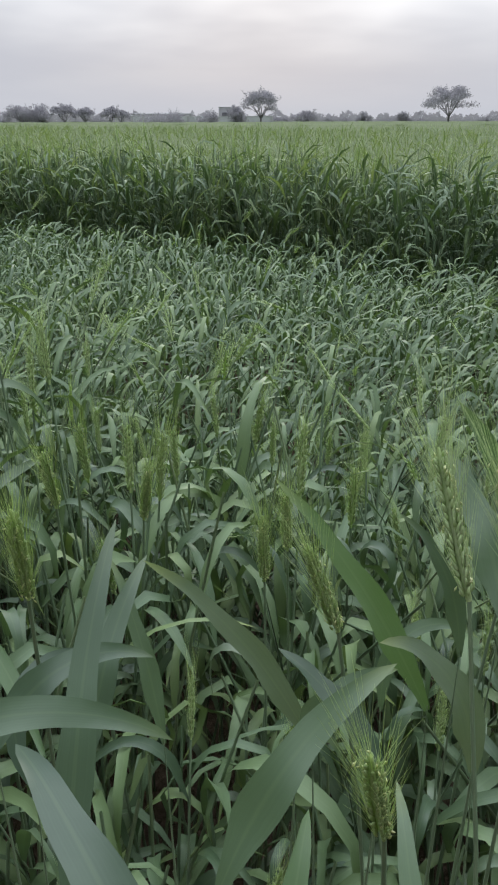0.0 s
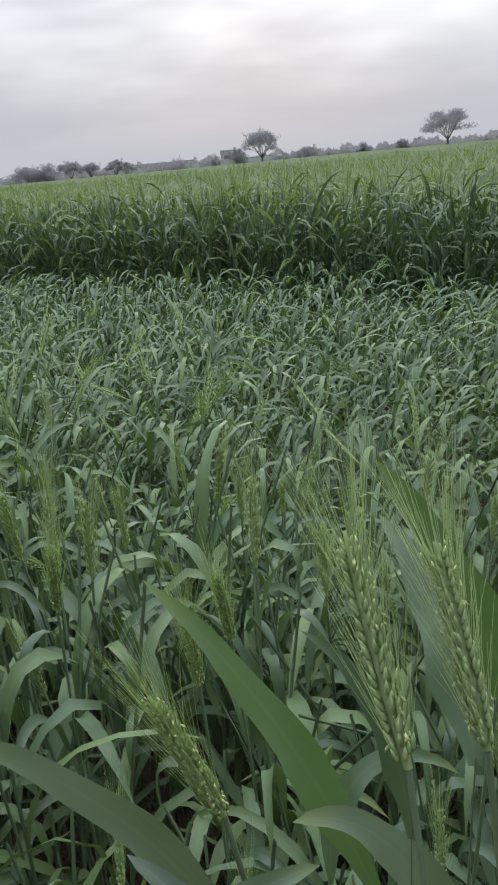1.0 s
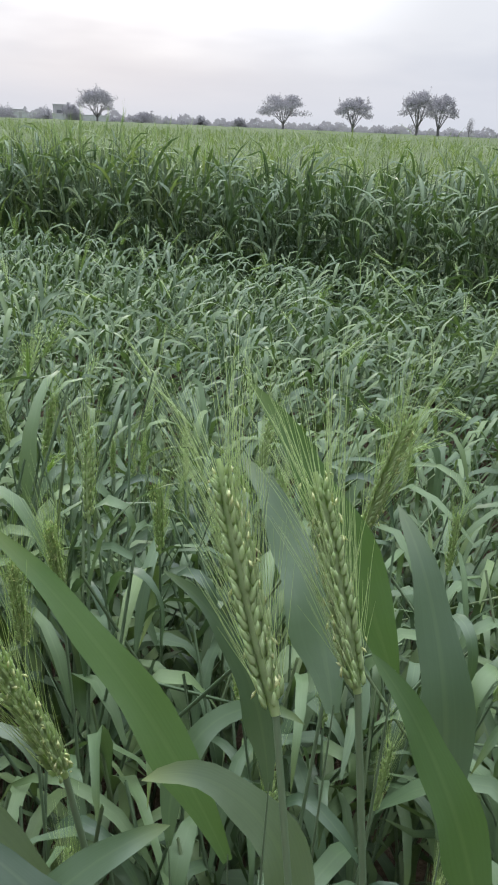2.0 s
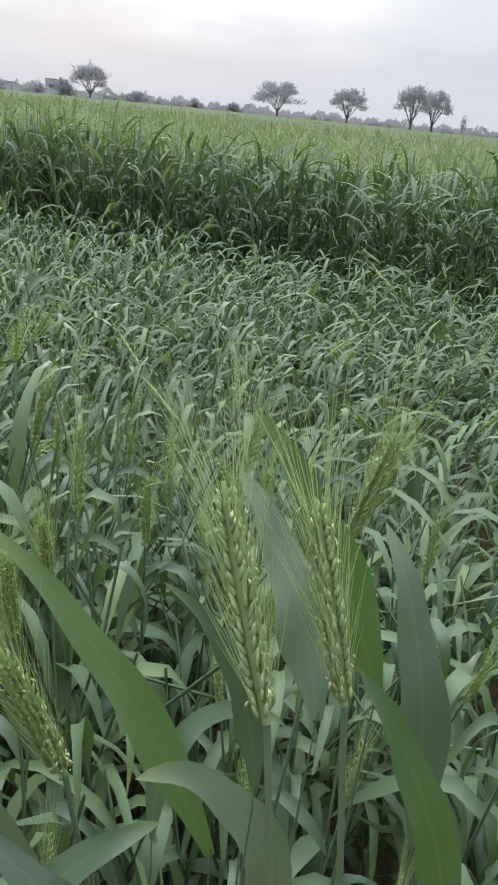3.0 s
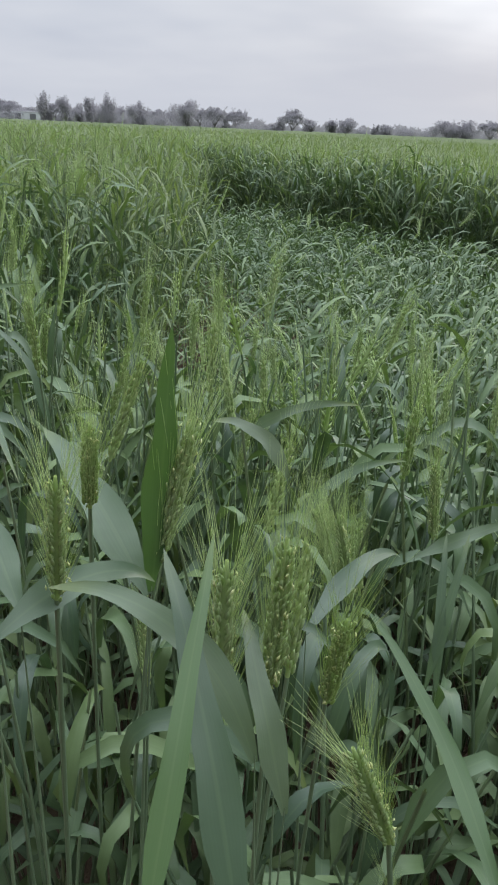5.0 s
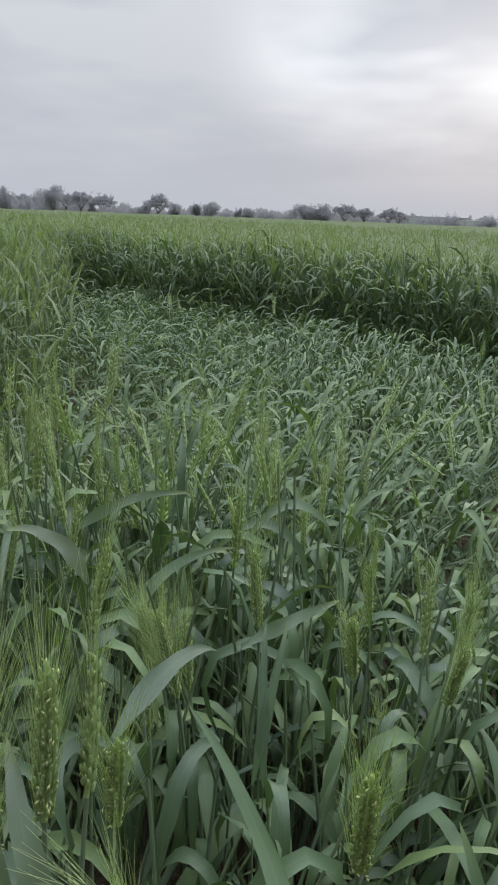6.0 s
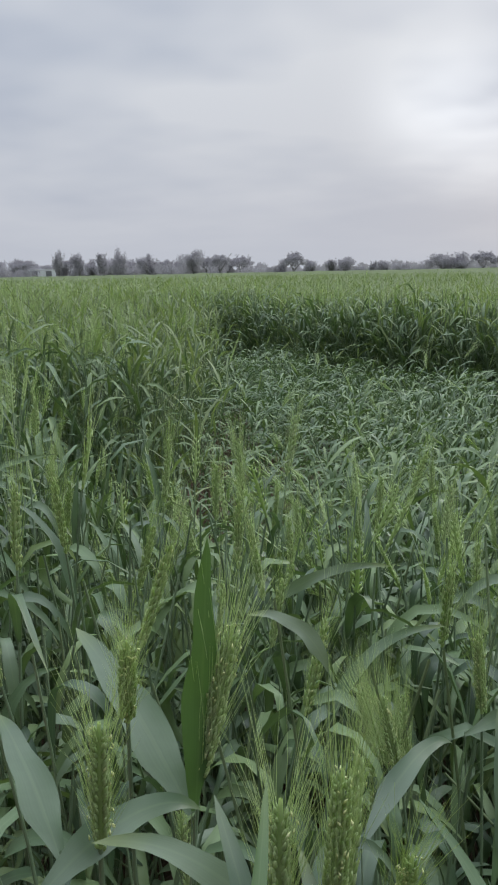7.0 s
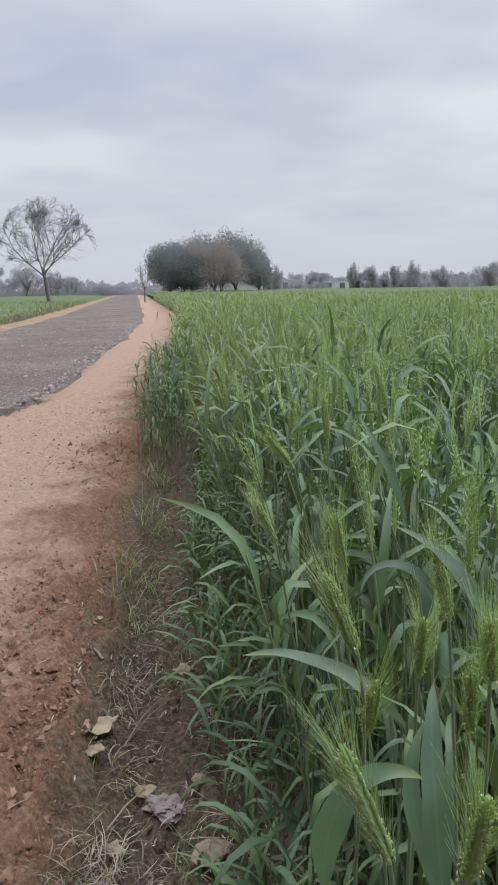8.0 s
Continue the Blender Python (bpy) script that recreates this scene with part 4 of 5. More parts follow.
hero_leaf(0.178, 0.373, 0.907, 115, 61, 11, 0.119, 0.020, 35, -41, True)
hero_leaf(0.168, 0.400, 0.870, 81, 44, 5, 0.120, 0.025, 43, -23)
hero_leaf(0.214, 0.378, 0.813, 75, 76, 42, 0.147, 0.023, 25, -18)
hero_leaf(0.187, 0.312, 0.852, 109, 70, 28, 0.099, 0.017, 25, -34, True)
hero_leaf(0.151, 0.373, 0.773, 100, 82, 68, 0.125, 0.022, 107, -39)
hero_leaf(0.108, 0.442, 0.764, 86, 71, 98, 0.114, 0.014, -128, 34)
hero_leaf(0.134, 0.375, 0.862, 93, 76, 38, 0.097, 0.012, 81, -37)
hero_leaf(0.080, 0.332, 0.827, 147, 53, 31, 0.085, 0.016, 1, -22)
hero_leaf(0.037, 0.361, 0.810, -6, 79, 97, 0.088, 0.016, 28, 31)
hero_leaf(-0.119, 0.367, 0.777, 161, 72, 105, 0.137, 0.014, -188, 28)
hero_leaf(-0.124, 0.323, 0.857, 55, 50, 72, 0.103, 0.017, -64, 31)
hero_leaf(0.059, 0.436, 0.742, -183, 66, 21, 0.217, 0.019, 42, -60)
hero_leaf(-0.083, 0.338, 0.823, 75, 59, 38, 0.130, 0.017, -11, 14)
hero_leaf(-0.073, 0.227, 0.854, 90, 58, 27, 0.173, 0.016, -15, 12)
hero_leaf(-0.144, 0.248, 0.922, -7, 40, 83, 0.127, 0.016, 13, 36)
hero_leaf(-0.025, 0.138, 0.922, 127, 47, 67, 0.114, 0.017, -6, -11)
hero_leaf(-0.042, 0.380, 0.803, 110, 64, 16, 0.120, 0.012, 18, -15)
hero_leaf(-0.013, 0.249, 0.840, 41, 57, 47, 0.133, 0.020, -17, 26)
hero_leaf(0.003, 0.161, 0.877, 71, 73, 73, 0.080, 0.012, 2, 4, True)
hero_leaf(0.056, 0.179, 0.862, 91, 70, 65, 0.082, 0.010, -6, -8)
hero_leaf(-0.374, 0.457, 0.877, 29, 85, -2, 0.172, 0.022, -9, -61, True)
hero_leaf(-0.377, 0.458, 0.873, 152, 34, 25, 0.166, 0.027, 0, -19)
hero_leaf(-0.377, 0.321, 0.927, 73, 25, 75, 0.110, 0.016, 0, 35)
hero_leaf(-0.384, 0.348, 0.926, 149, 35, 35, 0.094, 0.018, 0, -11)
hero_leaf(-0.287, 0.510, 0.840, 78, 26, 65, 0.152, 0.015, 0, 23)
hero_leaf(-0.391, 0.744, 0.755, 84, 50, 50, 0.173, 0.014, -64, 42)
hero_leaf(-0.518, 0.890, 0.798, 14, 44, 56, 0.165, 0.014, 17, 53)
hero_leaf(-0.261, 0.741, 0.786, 31, 25, 13, 0.106, 0.014, 6, 41)
hero_leaf(-0.212, 0.639, 0.724, 113, 70, 28, 0.135, 0.010, -13, -4)
hero_leaf(-0.221, 0.638, 0.724, 76, 70, 29, 0.138, 0.010, 13, 9)
hero_leaf(-0.252, 0.342, 0.891, -199, 65, 74, 0.132, 0.016, 44, -36)
hero_leaf(-0.132, 0.445, 0.733, 114, 11, 2, 0.262, 0.014, 24, -21, True)
hero_leaf(-0.225, 0.274, 0.866, 134, 58, 30, 0.162, 0.017, 2, -8)
hero_leaf(-0.246, 0.234, 0.894, 104, 48, 28, 0.164, 0.010, 5, 9, True)
hero_leaf(-0.238, 0.347, 0.862, 146, 68, 44, 0.098, 0.014, -19, -11)
hero_leaf(-0.277, 0.439, 0.793, 263, 100, 163, 0.148, 0.012, -309, 29)
hero_leaf(-0.395, 0.285, 0.929, 127, 72, 104, 0.176, 0.016, 85, -39)
hero_leaf(-0.447, 0.277, 0.955, 156, 49, 17, 0.117, 0.016, -0, -22)
hero_leaf(-0.328, 0.567, 0.922, -185, 67, 78, 0.074, 0.012, 32, -48)
hero_leaf(-0.859, 0.532, 0.776, -162, 44, 56, 0.179, 0.016, 28, -47)
hero_leaf(-0.658, 0.287, 0.850, 213, 56, 9, 0.112, 0.014, -127, -7)
hero_leaf(-0.685, 0.201, 0.907, 134, 84, 101, 0.088, 0.016, -115, 36)
hero_leaf(-0.708, 0.434, 0.902, -194, 76, 65, 0.156, 0.014, 28, -43)
hero_leaf(-0.661, 0.272, 0.869, 147, 71, 33, 0.115, 0.017, -29, -5)
hero_leaf(-1.011, 0.751, 0.902, -154, 74, 36, 0.151, 0.012, -41, -40)
hero_leaf(-0.811, 0.485, 0.871, -339, 100, 160, 0.157, 0.012, 279, -49)
hero_ear(0.130, 0.361, 0.910, 0.086, 106, 30)
hero_ear(0.158, 0.360, 0.915, 0.075, 109, 24)
hero_ear(0.062, 0.380, 0.880, 0.065, -168, 19)
hero_ear(0.252, 0.565, 0.855, 0.084, -32, 14)
hero_ear(0.067, 0.665, 0.767, 0.075, -107, 15)
hero_ear(-0.375, 0.465, 0.893, 0.101, 28, 13)
hero_ear(-0.268, 0.397, 0.885, 0.088, 16, 3)
hero_ear(-0.286, 0.376, 0.873, 0.093, 55, 1)
hero_ear(-0.302, 0.683, 0.761, 0.088, -160, 13)
hero_ear(-0.327, 0.709, 0.756, 0.084, -156, 15)
hero_ear(-0.363, 0.351, 0.937, 0.075, -43, 14)
hero_ear(-0.246, 0.427, 0.862, 0.075, -58, 19)
hero_ear(-0.192, 0.361, 0.854, 0.075, -122, 23)
hero_ear(-0.415, 0.452, 0.929, 0.076, -52, 26)
hero_ear(-0.249, 0.755, 0.802, 0.079, -171, 5)
hero_ear(-0.584, 0.353, 1.012, 0.075, -71, 31)
hero_ear(-0.519, 0.439, 0.976, 0.075, -138, 19)
hero_ear(-0.623, 0.350, 0.946, 0.075, -41, 18)
hero_ear(-0.631, 0.336, 0.940, 0.075, -10, 8)
hero_ear(-0.442, 0.297, 0.981, 0.075, -93, 32)
hero_ear(-0.574, 0.250, 0.935, 0.075, -18, 17)
hero_ear(-0.536, 0.289, 0.937, 0.076, -62, 27)
hero_ear(-0.673, 0.238, 0.907, 0.075, -121, 21)
hero_ear(-0.629, 0.236, 0.925, 0.075, -51, 27)
hero_ear(-0.790, 0.364, 0.934, 0.075, -102, 24)
hero_ear(-0.939, 0.537, 0.906, 0.076, -76, 20)
hero_ear(-0.777, 0.464, 0.931, 0.075, -86, 21)
hero_ear(-1.128, 0.637, 0.870, 0.077, -90, 29)
hero_ear(-0.786, 0.436, 0.891, 0.075, -53, 29)
hero_ear(-0.780, 0.361, 0.878, 0.075, -44, 33)
hero_ear(-0.702, 0.365, 0.910, 0.075, -61, 30)
hero_ear(-0.699, 0.384, 0.938, 0.075, -65, 32)
hero_ear(-1.219, 0.999, 0.997, 0.077, -145, 17)
hero_ear(-1.227, 0.857, 0.960, 0.071, -117, 6)
hero_ear(-1.195, 0.744, 0.941, 0.075, -97, 43)
hero_ear(-0.116, 0.396, 0.900, 0.075, -82, 20)
hero_ear(0.041, 0.622, 0.761, 0.074, -105, 9)
hero_ear(0.063, 0.261, 0.855, 0.075, -124, 21)
hero_ear(-0.150, 0.666, 0.821, 0.075, -92, 23)
hero_ear(-0.074, 0.713, 0.781, 0.074, -62, 17)

# ---- trees and buildings in the distance ----


def tree(name, az, dist, top, width, kind, label, seed, mat=None, leaves=1400, leaf=0.3, trunk_r=None):
    """A tree: tapered trunk, limbs, and a crown of many small leaf sprays. top and width in metres."""
    rng = np.random.default_rng(seed)
    ob = new(name)
    x, y = dist * math.sin(radians(az)), dist * math.cos(radians(az))
    ob.location = (x, y, 0)
    R = width / 2
    wood, crown = Bag(), Bag()
    tr = trunk_r or max(0.08, top * 0.028)
    fork = {"umbrella": 0.27, "round": 0.22, "bush": 0.06, "bare": 0.34, "shade": 0.16}[kind] * top
    bend = rng.uniform(-0.05, 0.05, 2) * top
    C = np.array([[0, 0, -0.2], [bend[0] * .4, bend[1] * .4, fork * .5], [bend[0], bend[1], fork]])
    wood.add(*tubes([C], [[tr * 1.25, tr, tr * 0.8]], 7))
    ends = []
    limbs = {"umbrella": 8, "round": 8, "bush": 7, "bare": 7, "shade": 9}[kind]
    levels = (5 if top > 6 else 3) if kind == "bare" else (2 if kind == "umbrella" else 1)

    def grow(p, way, Ln, r, lev):
        way = way / np.linalg.norm(way)
        droop = np.array([rng.normal(0, .16), rng.normal(0, .16), rng.uniform(.0, .22)])
        q1 = p + way * Ln * .5 + droop * Ln * .2
        q2 = p + way * Ln + droop * Ln * .5
        if kind == "bare":      # the twigs end on the rounded outline of the crown
            base, half = np.array([0, 0, fork]), np.array([R, R, top - fork])
            q2 = base + (q2 - base) / max(1.0, np.linalg.norm((q2 - base) / half) * rng.uniform(1.0, 1.14))
            q1 = .5 * (p + q2) + droop * Ln * .1
        wood.add(*tubes([[p, q1, q2]], [[r, r * .75, r * .5]], 3 if lev else 5))
        ends.append((q2, lev))
        ends.append((q1, lev))
        if lev < levels:
            for _ in range(3 if kind != "bare" else 4):
                if kind == "bare":
                    p1 = q2 if rng.random() < .55 else q1
                    t = rng.normal(0, 1, 3); t[2] = abs(t[2]) * 1.1 - .35; t /= np.linalg.norm(t)
                    goal = np.array([R, R, top - fork]) * t * rng.uniform(.75, 1.0) + np.array([0, 0, fork])
                    if (goal - p1) @ way < 0:
                        goal = p1 + way * Ln + rng.normal(0, .4, 3) * Ln
                    g1 = goal - p1
                    far = np.linalg.norm(g1)
                    grow(p1, g1 / far + way * .55, min(far, Ln * 1.05) * rng.uniform(.5, .85), r * .6, lev + 1)
                else:
                    grow(q2 if rng.random() < .6 else q1, way + rng.normal(0, .55, 3) + np.array([0, 0, .12]), Ln * rng.uniform(.5, .72) * (.75 if kind == "umbrella" else 1), r * .5, lev + 1)

    for k in range(limbs):
        a = 2 * math.pi * (k + rng.uniform(-.3, .3)) / limbs
        if kind == "umbrella":
            goal = np.array([math.cos(a) * R * rng.uniform(.4, .8), math.sin(a) * R * rng.uniform(.4, .8), top * rng.uniform(.6, .78)])
        elif kind == "bare":
            goal = np.array([math.cos(a) * R * rng.uniform(.4, .95), math.sin(a) * R * rng.uniform(.4, .95), top * rng.uniform(.5, .95)])
        elif kind == "shade":
            goal = np.array([math.cos(a) * R * rng.uniform(.3, .5), math.sin(a) * R * rng.uniform(.3, .5), top * rng.uniform(.35, .52)])
        else:
            goal = np.array([math.cos(a) * R * rng.uniform(.35, .65), math.sin(a) * R * rng.uniform(.35, .65), top * rng.uniform(.45, .78)])
        p0 = C[2] * rng.uniform(.75, 1)
        g = goal - p0
        grow(p0, g, np.linalg.norm(g) * {"bare": .5, "bush": .5}.get(kind, .72), tr * rng.uniform(.35, .5), 0)
    part("trunk", wood.mesh("trunk", bark_mat), ob, "dark branching trunk")
    if leaves:
        m = leaves
        # uneven lobes of foliage round the limbs, thick inside and lacy at the rim
        spec = {"umbrella": (44, .84, .26, .085), "round": (15, .58, .34, .20), "bush": (16, .44, .32, .30), "shade": (44, .66, .34, .26)}[kind]
        q = spec[0]
        la = 2 * np.pi * (np.arange(q) + rng.uniform(-.4, .4, q)) / q
        lr = R * (rng.uniform(.35, .80, q) if kind == "umbrella" else rng.uniform(.15, .85, q) if kind == "round" else rng.uniform(.3, .78, q))
        lr[: 3] *= 0.35
        lz = top * (spec[1] + rng.uniform(-.14, .12, q) * {"umbrella": .45, "round": 1.9}.get(kind, 1) - ({"umbrella": .52, "shade": .42}.get(kind, .2) * (lr / R) ** 2))
        lc = np.stack([np.cos(la) * lr, np.sin(la) * lr, lz], -1)
        ls = np.stack([R * spec[2] * (rng.uniform(.45, 1.35, q) if kind == "round" else rng.uniform(.7, 1.25, q))] * 2 + [top * spec[3] * rng.uniform(.6, 1.1, q)], -1)
        ls[:, 2] = np.minimum(ls[:, 2], np.maximum(top - lc[:, 2], .03 * top) + .01 * top)
        pick = rng.choice(q, m, p=(ls[:, 0] * ls[:, 2]) / (ls[:, 0] * ls[:, 2]).sum())
        d = rng.normal(0, 1, (m, 3)); d /= np.linalg.norm(d, axis=1, keepdims=True)
        rad = rng.uniform(0, 1, m) ** (.36 if kind == "shade" else .5) * (1 + (.02 if kind == "shade" else .09) * rng.normal(0, 1, m))
        c = lc[pick] + d * rad[:, None] * ls[pick]
        E = np.array([e for e, _ in ends])
        stray = rng.random(m) < (.10 if kind != "shade" else 0)
        twig = E[rng.integers(0, len(E), m)] + rng.normal(0, .02, (m, 3)) * top
        stray &= (twig[:, 2] < top) & (np.hypot(twig[:, 0], twig[:, 1]) < R)
        c = np.where(stray[:, None], twig, c)
        low = 0.1 if kind == "bush" else (.28 * top if kind == "umbrella" else fork * .8)
        c[:, 2] = np.where(c[:, 2] < low, low + np.abs(rng.normal(0, .06, m)) * top, c[:, 2])
        nrm = rng.normal(0, 1, (m, 3)) * np.array([1, 1, .12]); nrm /= np.linalg.norm(nrm, axis=1, keepdims=True)
        X = np.cross(nrm, rng.normal(0, 1, (m, 3))); X /= np.linalg.norm(X, axis=1, keepdims=True)
        Y = np.cross(nrm, X)
        s1 = (leaf * rng.uniform(.6, 1.3, m))[:, None]
        V = np.stack([c - X * s1, c - Y * s1 * .55 + nrm * s1 * .2, c + X * s1 * .9 + Y * s1 * .5], 1)
        F = np.arange(m * 3).reshape(m, 3)
        crown.add(V.reshape(-1, 3), F)
        part("crown", crown.mesh("crown", mat or tree_leaf, False), ob, "loose haze-greyed leaves in tufts")
    return tagged(ob, label, "bush" if kind == "bush" else "tree", "trees round the field")


EYE_Z = 1.17
# azimuth, elevation of the top in degrees, width in degrees, distance, kind
FAR_TREES = [
    (17.21, 1.98, 3.45, 118, "umbrella"), (21.95, 1.98, 2.58, 118, "umbrella"), (26.17, 2.57, 2.30, 104, "umbrella"), (27.65, 2.37, 2.20, 108, "umbrella"),
    (4.75, 1.80, 2.62, 120, "umbrella"), (3.15, 1.02, 1.15, 123, "round"), (7.69, 0.58, 1.91, 140, "round"),
    (-2.22, 0.83, 2.49, 112, "bush"), (-1.02, 0.97, 1.34, 110, "bush"), (1.13, 0.77, 1.53, 122, "bush"), (1.51, 0.99, 0.86, 112, "bush"), (3.33, 0.92, 1.24, 128, "bush"),
    (-11.13, 1.02, 2.20, 128, "round"), (-9.98, 0.92, 2.11, 126, "round"), (-8.44, 1.04, 1.91, 130, "umbrella"), (-7.10, 0.83, 1.44, 128, "umbrella"), (-5.38, 0.88, 1.24, 126, "umbrella"), (-4.71, 0.68, 1.24, 130, "umbrella"), (-6.15, 0.53, 1.15, 132, "bush"), (-12.18, 0.68, 1.53, 134, "bush"),
    (-13.81, 0.70, 1.91, 120, "bush"), (-15.15, 0.54, 1.34, 136, "round"), (-15.86, 0.53, 0.67, 130, "round"), (-17.83, 0.85, 1.34, 124, "round"), (-18.78, 0.83, 1.05, 128, "round"), (-20.27, 0.75, 1.24, 132, "round"),
    (-21.47, 1.23, 1.44, 122, "umbrella"), (-22.33, 0.87, 1.05, 126, "round"), (-24.34, 0.53, 2.30, 138, "bush"), (-26.73, 1.26, 1.44, 128, "umbrella"), (-26.92, 0.77, 1.53, 132, "bush"), (-28.65, 1.52, 2.11, 118, "round"),
    (-30.46, 0.92, 1.63, 126, "bush"), (-31.90, 1.31, 1.63, 124, "round"), (-33.82, 1.72, 1.40, 122, "round"), (-34.01, 1.16, 1.53, 128, "round"), (-35.06, 1.57, 1.10, 124, "round"), (-35.73, 1.06, 1.15, 130, "round"), (-36.78, 1.33, 1.24, 128, "round"), (-38.12, 1.66, 0.90, 120, "round"),
    (-39.94, 0.82, 1.82, 136, "bush"), (-41.95, 0.97, 1.53, 134, "bush"), (-43.49, 1.69, 1.44, 112, "round"), (-44.44, 1.84, 1.24, 110, "round"),
    (-23.28, 0.48, 1.53, 146, "bush"), (-16.77, 0.44, 1.15, 146, "bush"), (10.32, 0.37, 1.53, 150, "bush"), (11.66, 0.48, 0.96, 146, "round"), (9.36, 0.44, 0.86, 150, "bush"), (13.29, 0.41, 1.34, 152, "bush"), (14.34, 0.48, 0.96, 148, "round"), (15.30, 0.39, 1.15, 150, "bush"), (19.61, 0.50, 1.44, 146, "bush"), (20.56, 0.39, 0.96, 150, "bush"), (23.82, 0.53, 1.24, 146, "bush"), (24.59, 0.41, 0.96, 150, "bush"), (28.61, 0.53, 1.34, 138, "bush"), (30.52, 0.39, 1.34, 150, "bush"), (31.86, 0.41, 1.34, 150, "bush"), (33.30, 0.58, 1.53, 148, "bush"), (6.30, 0.41, 0.96, 148, "bush"), (5.63, 0.39, 0.96, 148, "bush"), (-29.70, 0.58, 0.96, 134, "bush"), (-32.95, 0.73, 1.34, 134, "bush"), (-36.31, 0.68, 1.44, 136, "bush"), (-38.89, 0.58, 1.15, 140, "bush"), (-40.90, 0.60, 1.15, 140, "bush"),
    (-55.93, 0.73, 2.49, 150, "bush"), (-54.50, 0.60, 1.53, 152, "bush"), (-59.00, 1.55, 2.30, 150, "round"), (-61.10, 1.69, 2.49, 148, "round"), (-63.21, 1.74, 2.30, 146, "round"), (-65.51, 1.64, 2.49, 150, "round"), (-57.85, 1.26, 1.24, 152, "round"),
]
fill_rng = np.random.default_rng(12)
for k in range(22):      # the line closes up beyond the pale buildings
    FAR_TREES.append((-46.0 + k + fill_rng.uniform(-.35, .35), fill_rng.uniform(.62, 1.12), fill_rng.uniform(1.2, 2.0), 141 + fill_rng.uniform(0, 9), "round" if k % 3 else "umbrella"))
NAMES = {"umbrella": ("acacia_tree", "flat-topped acacia with haze-greyed leaves at the field's far side"), "round": ("tree", "rounded hazy grey-green tree at the field's far side"),
         "bush": ("bush", "low haze-greyed bush in the tree line")}
for k, (az_, el_, wd_, D_, kind_) in enumerate(FAR_TREES):
    nm_, lb_ = NAMES[kind_]
    top_ = (EYE_Z + D_ * math.tan(radians(el_))) * (1.15 if kind_ == "umbrella" and el_ > 1.6 else 1.07)
    w_ = D_ * radians(wd_) * (1.22 if el_ < 1.6 else 1.08)
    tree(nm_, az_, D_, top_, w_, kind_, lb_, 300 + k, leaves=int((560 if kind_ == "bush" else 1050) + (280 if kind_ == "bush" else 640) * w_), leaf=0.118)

# the dense clump by the road bend, its leaf colours greyed for haze
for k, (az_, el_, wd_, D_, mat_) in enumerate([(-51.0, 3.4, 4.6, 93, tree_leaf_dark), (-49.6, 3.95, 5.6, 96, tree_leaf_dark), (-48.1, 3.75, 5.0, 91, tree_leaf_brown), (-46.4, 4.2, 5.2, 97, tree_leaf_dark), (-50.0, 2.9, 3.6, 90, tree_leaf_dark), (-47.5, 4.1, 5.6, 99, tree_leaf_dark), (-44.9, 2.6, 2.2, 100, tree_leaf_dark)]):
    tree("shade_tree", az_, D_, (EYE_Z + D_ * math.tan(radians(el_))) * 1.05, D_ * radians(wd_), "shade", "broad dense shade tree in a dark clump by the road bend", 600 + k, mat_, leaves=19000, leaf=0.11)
tree("sapling", -53.1, 70, EYE_Z + 70 * math.tan(radians(1.95)), 2.4, "bare", "thin leafless sapling at the road bend", 640, leaves=0, trunk_r=0.06)
tree("bare_tree", -59.7, 74, EYE_Z + 74 * math.tan(radians(6.4)), 10.2, "bare", "leafless tree with fine spreading twigs beside the road", 655, leaves=0, trunk_r=0.17)
tree("bare_shrub", 29.7, 120, 3.6, 1.6, "bare", "small leafless tree in the tree line", 641, leaves=0, trunk_r=0.06)


def far_wood():
    """The unbroken low line of scrub behind the single trees, in the haze-greyed leaf colour."""
    rng = np.random.default_rng(777)
    m = 60000
    az = np.radians(rng.uniform(-72, 42, m))
    D = rng.uniform(148, 158, m)
    k = np.degrees(az)
    top = 1.85 + 0.45 * np.sin(k * 1.9) * np.sin(k * 0.63 + 1) + 0.3 * np.sin(k * 5.3 + 2) + 0.15 * np.sin(k * 13.0) + 0.9 * smooth01((-k - 52) / 6)
    z = rng.uniform(0, 1, m) ** 1.15 * top
    c = np.stack([D * np.sin(az), D * np.cos(az), z], -1)
    X, Y = rng.normal(0, 1, (m, 3)), rng.normal(0, 1, (m, 3))
    X[:, :2] -= (X[:, :2] * c[:, :2]).sum(1)[:, None] / (D ** 2)[:, None] * c[:, :2]
    Y[:, :2] -= (Y[:, :2] * c[:, :2]).sum(1)[:, None] / (D ** 2)[:, None] * c[:, :2]
    s1 = rng.uniform(.10, .26, m)[:, None]
    V = np.stack([c - X * s1, c + Y * s1, c + X * s1 * .7 - Y * s1 * .5], 1)
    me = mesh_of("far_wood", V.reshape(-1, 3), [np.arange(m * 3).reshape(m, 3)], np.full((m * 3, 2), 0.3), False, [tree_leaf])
    tagged(new("far_wood", me), "hazy grey line of low scrub along the far edge of the fields", "wood", kind="stuff")


far_wood()


def box_bm(sx, sy, sz, x=0, y=0, z=0, bevel=0.03):
    bm = bmesh.new()
    bmesh.ops.create_cube(bm, size=1)
    for v in bm.verts:
        v.co = Vector((v.co.x * sx + x, v.co.y * sy + y, v.co.z * sz + z + sz / 2))
    bmesh.ops.bevel(bm, geom=bm.edges[:], offset=bevel, segments=1, affect='EDGES')
    return bm


def bm_part(name, bm, mat, parent, label=""):
    me = bpy.data.meshes.new(name)
    bm.to_mesh(me); bm.free()
    me.materials.append(mat)
    return part(name, me, parent, label)


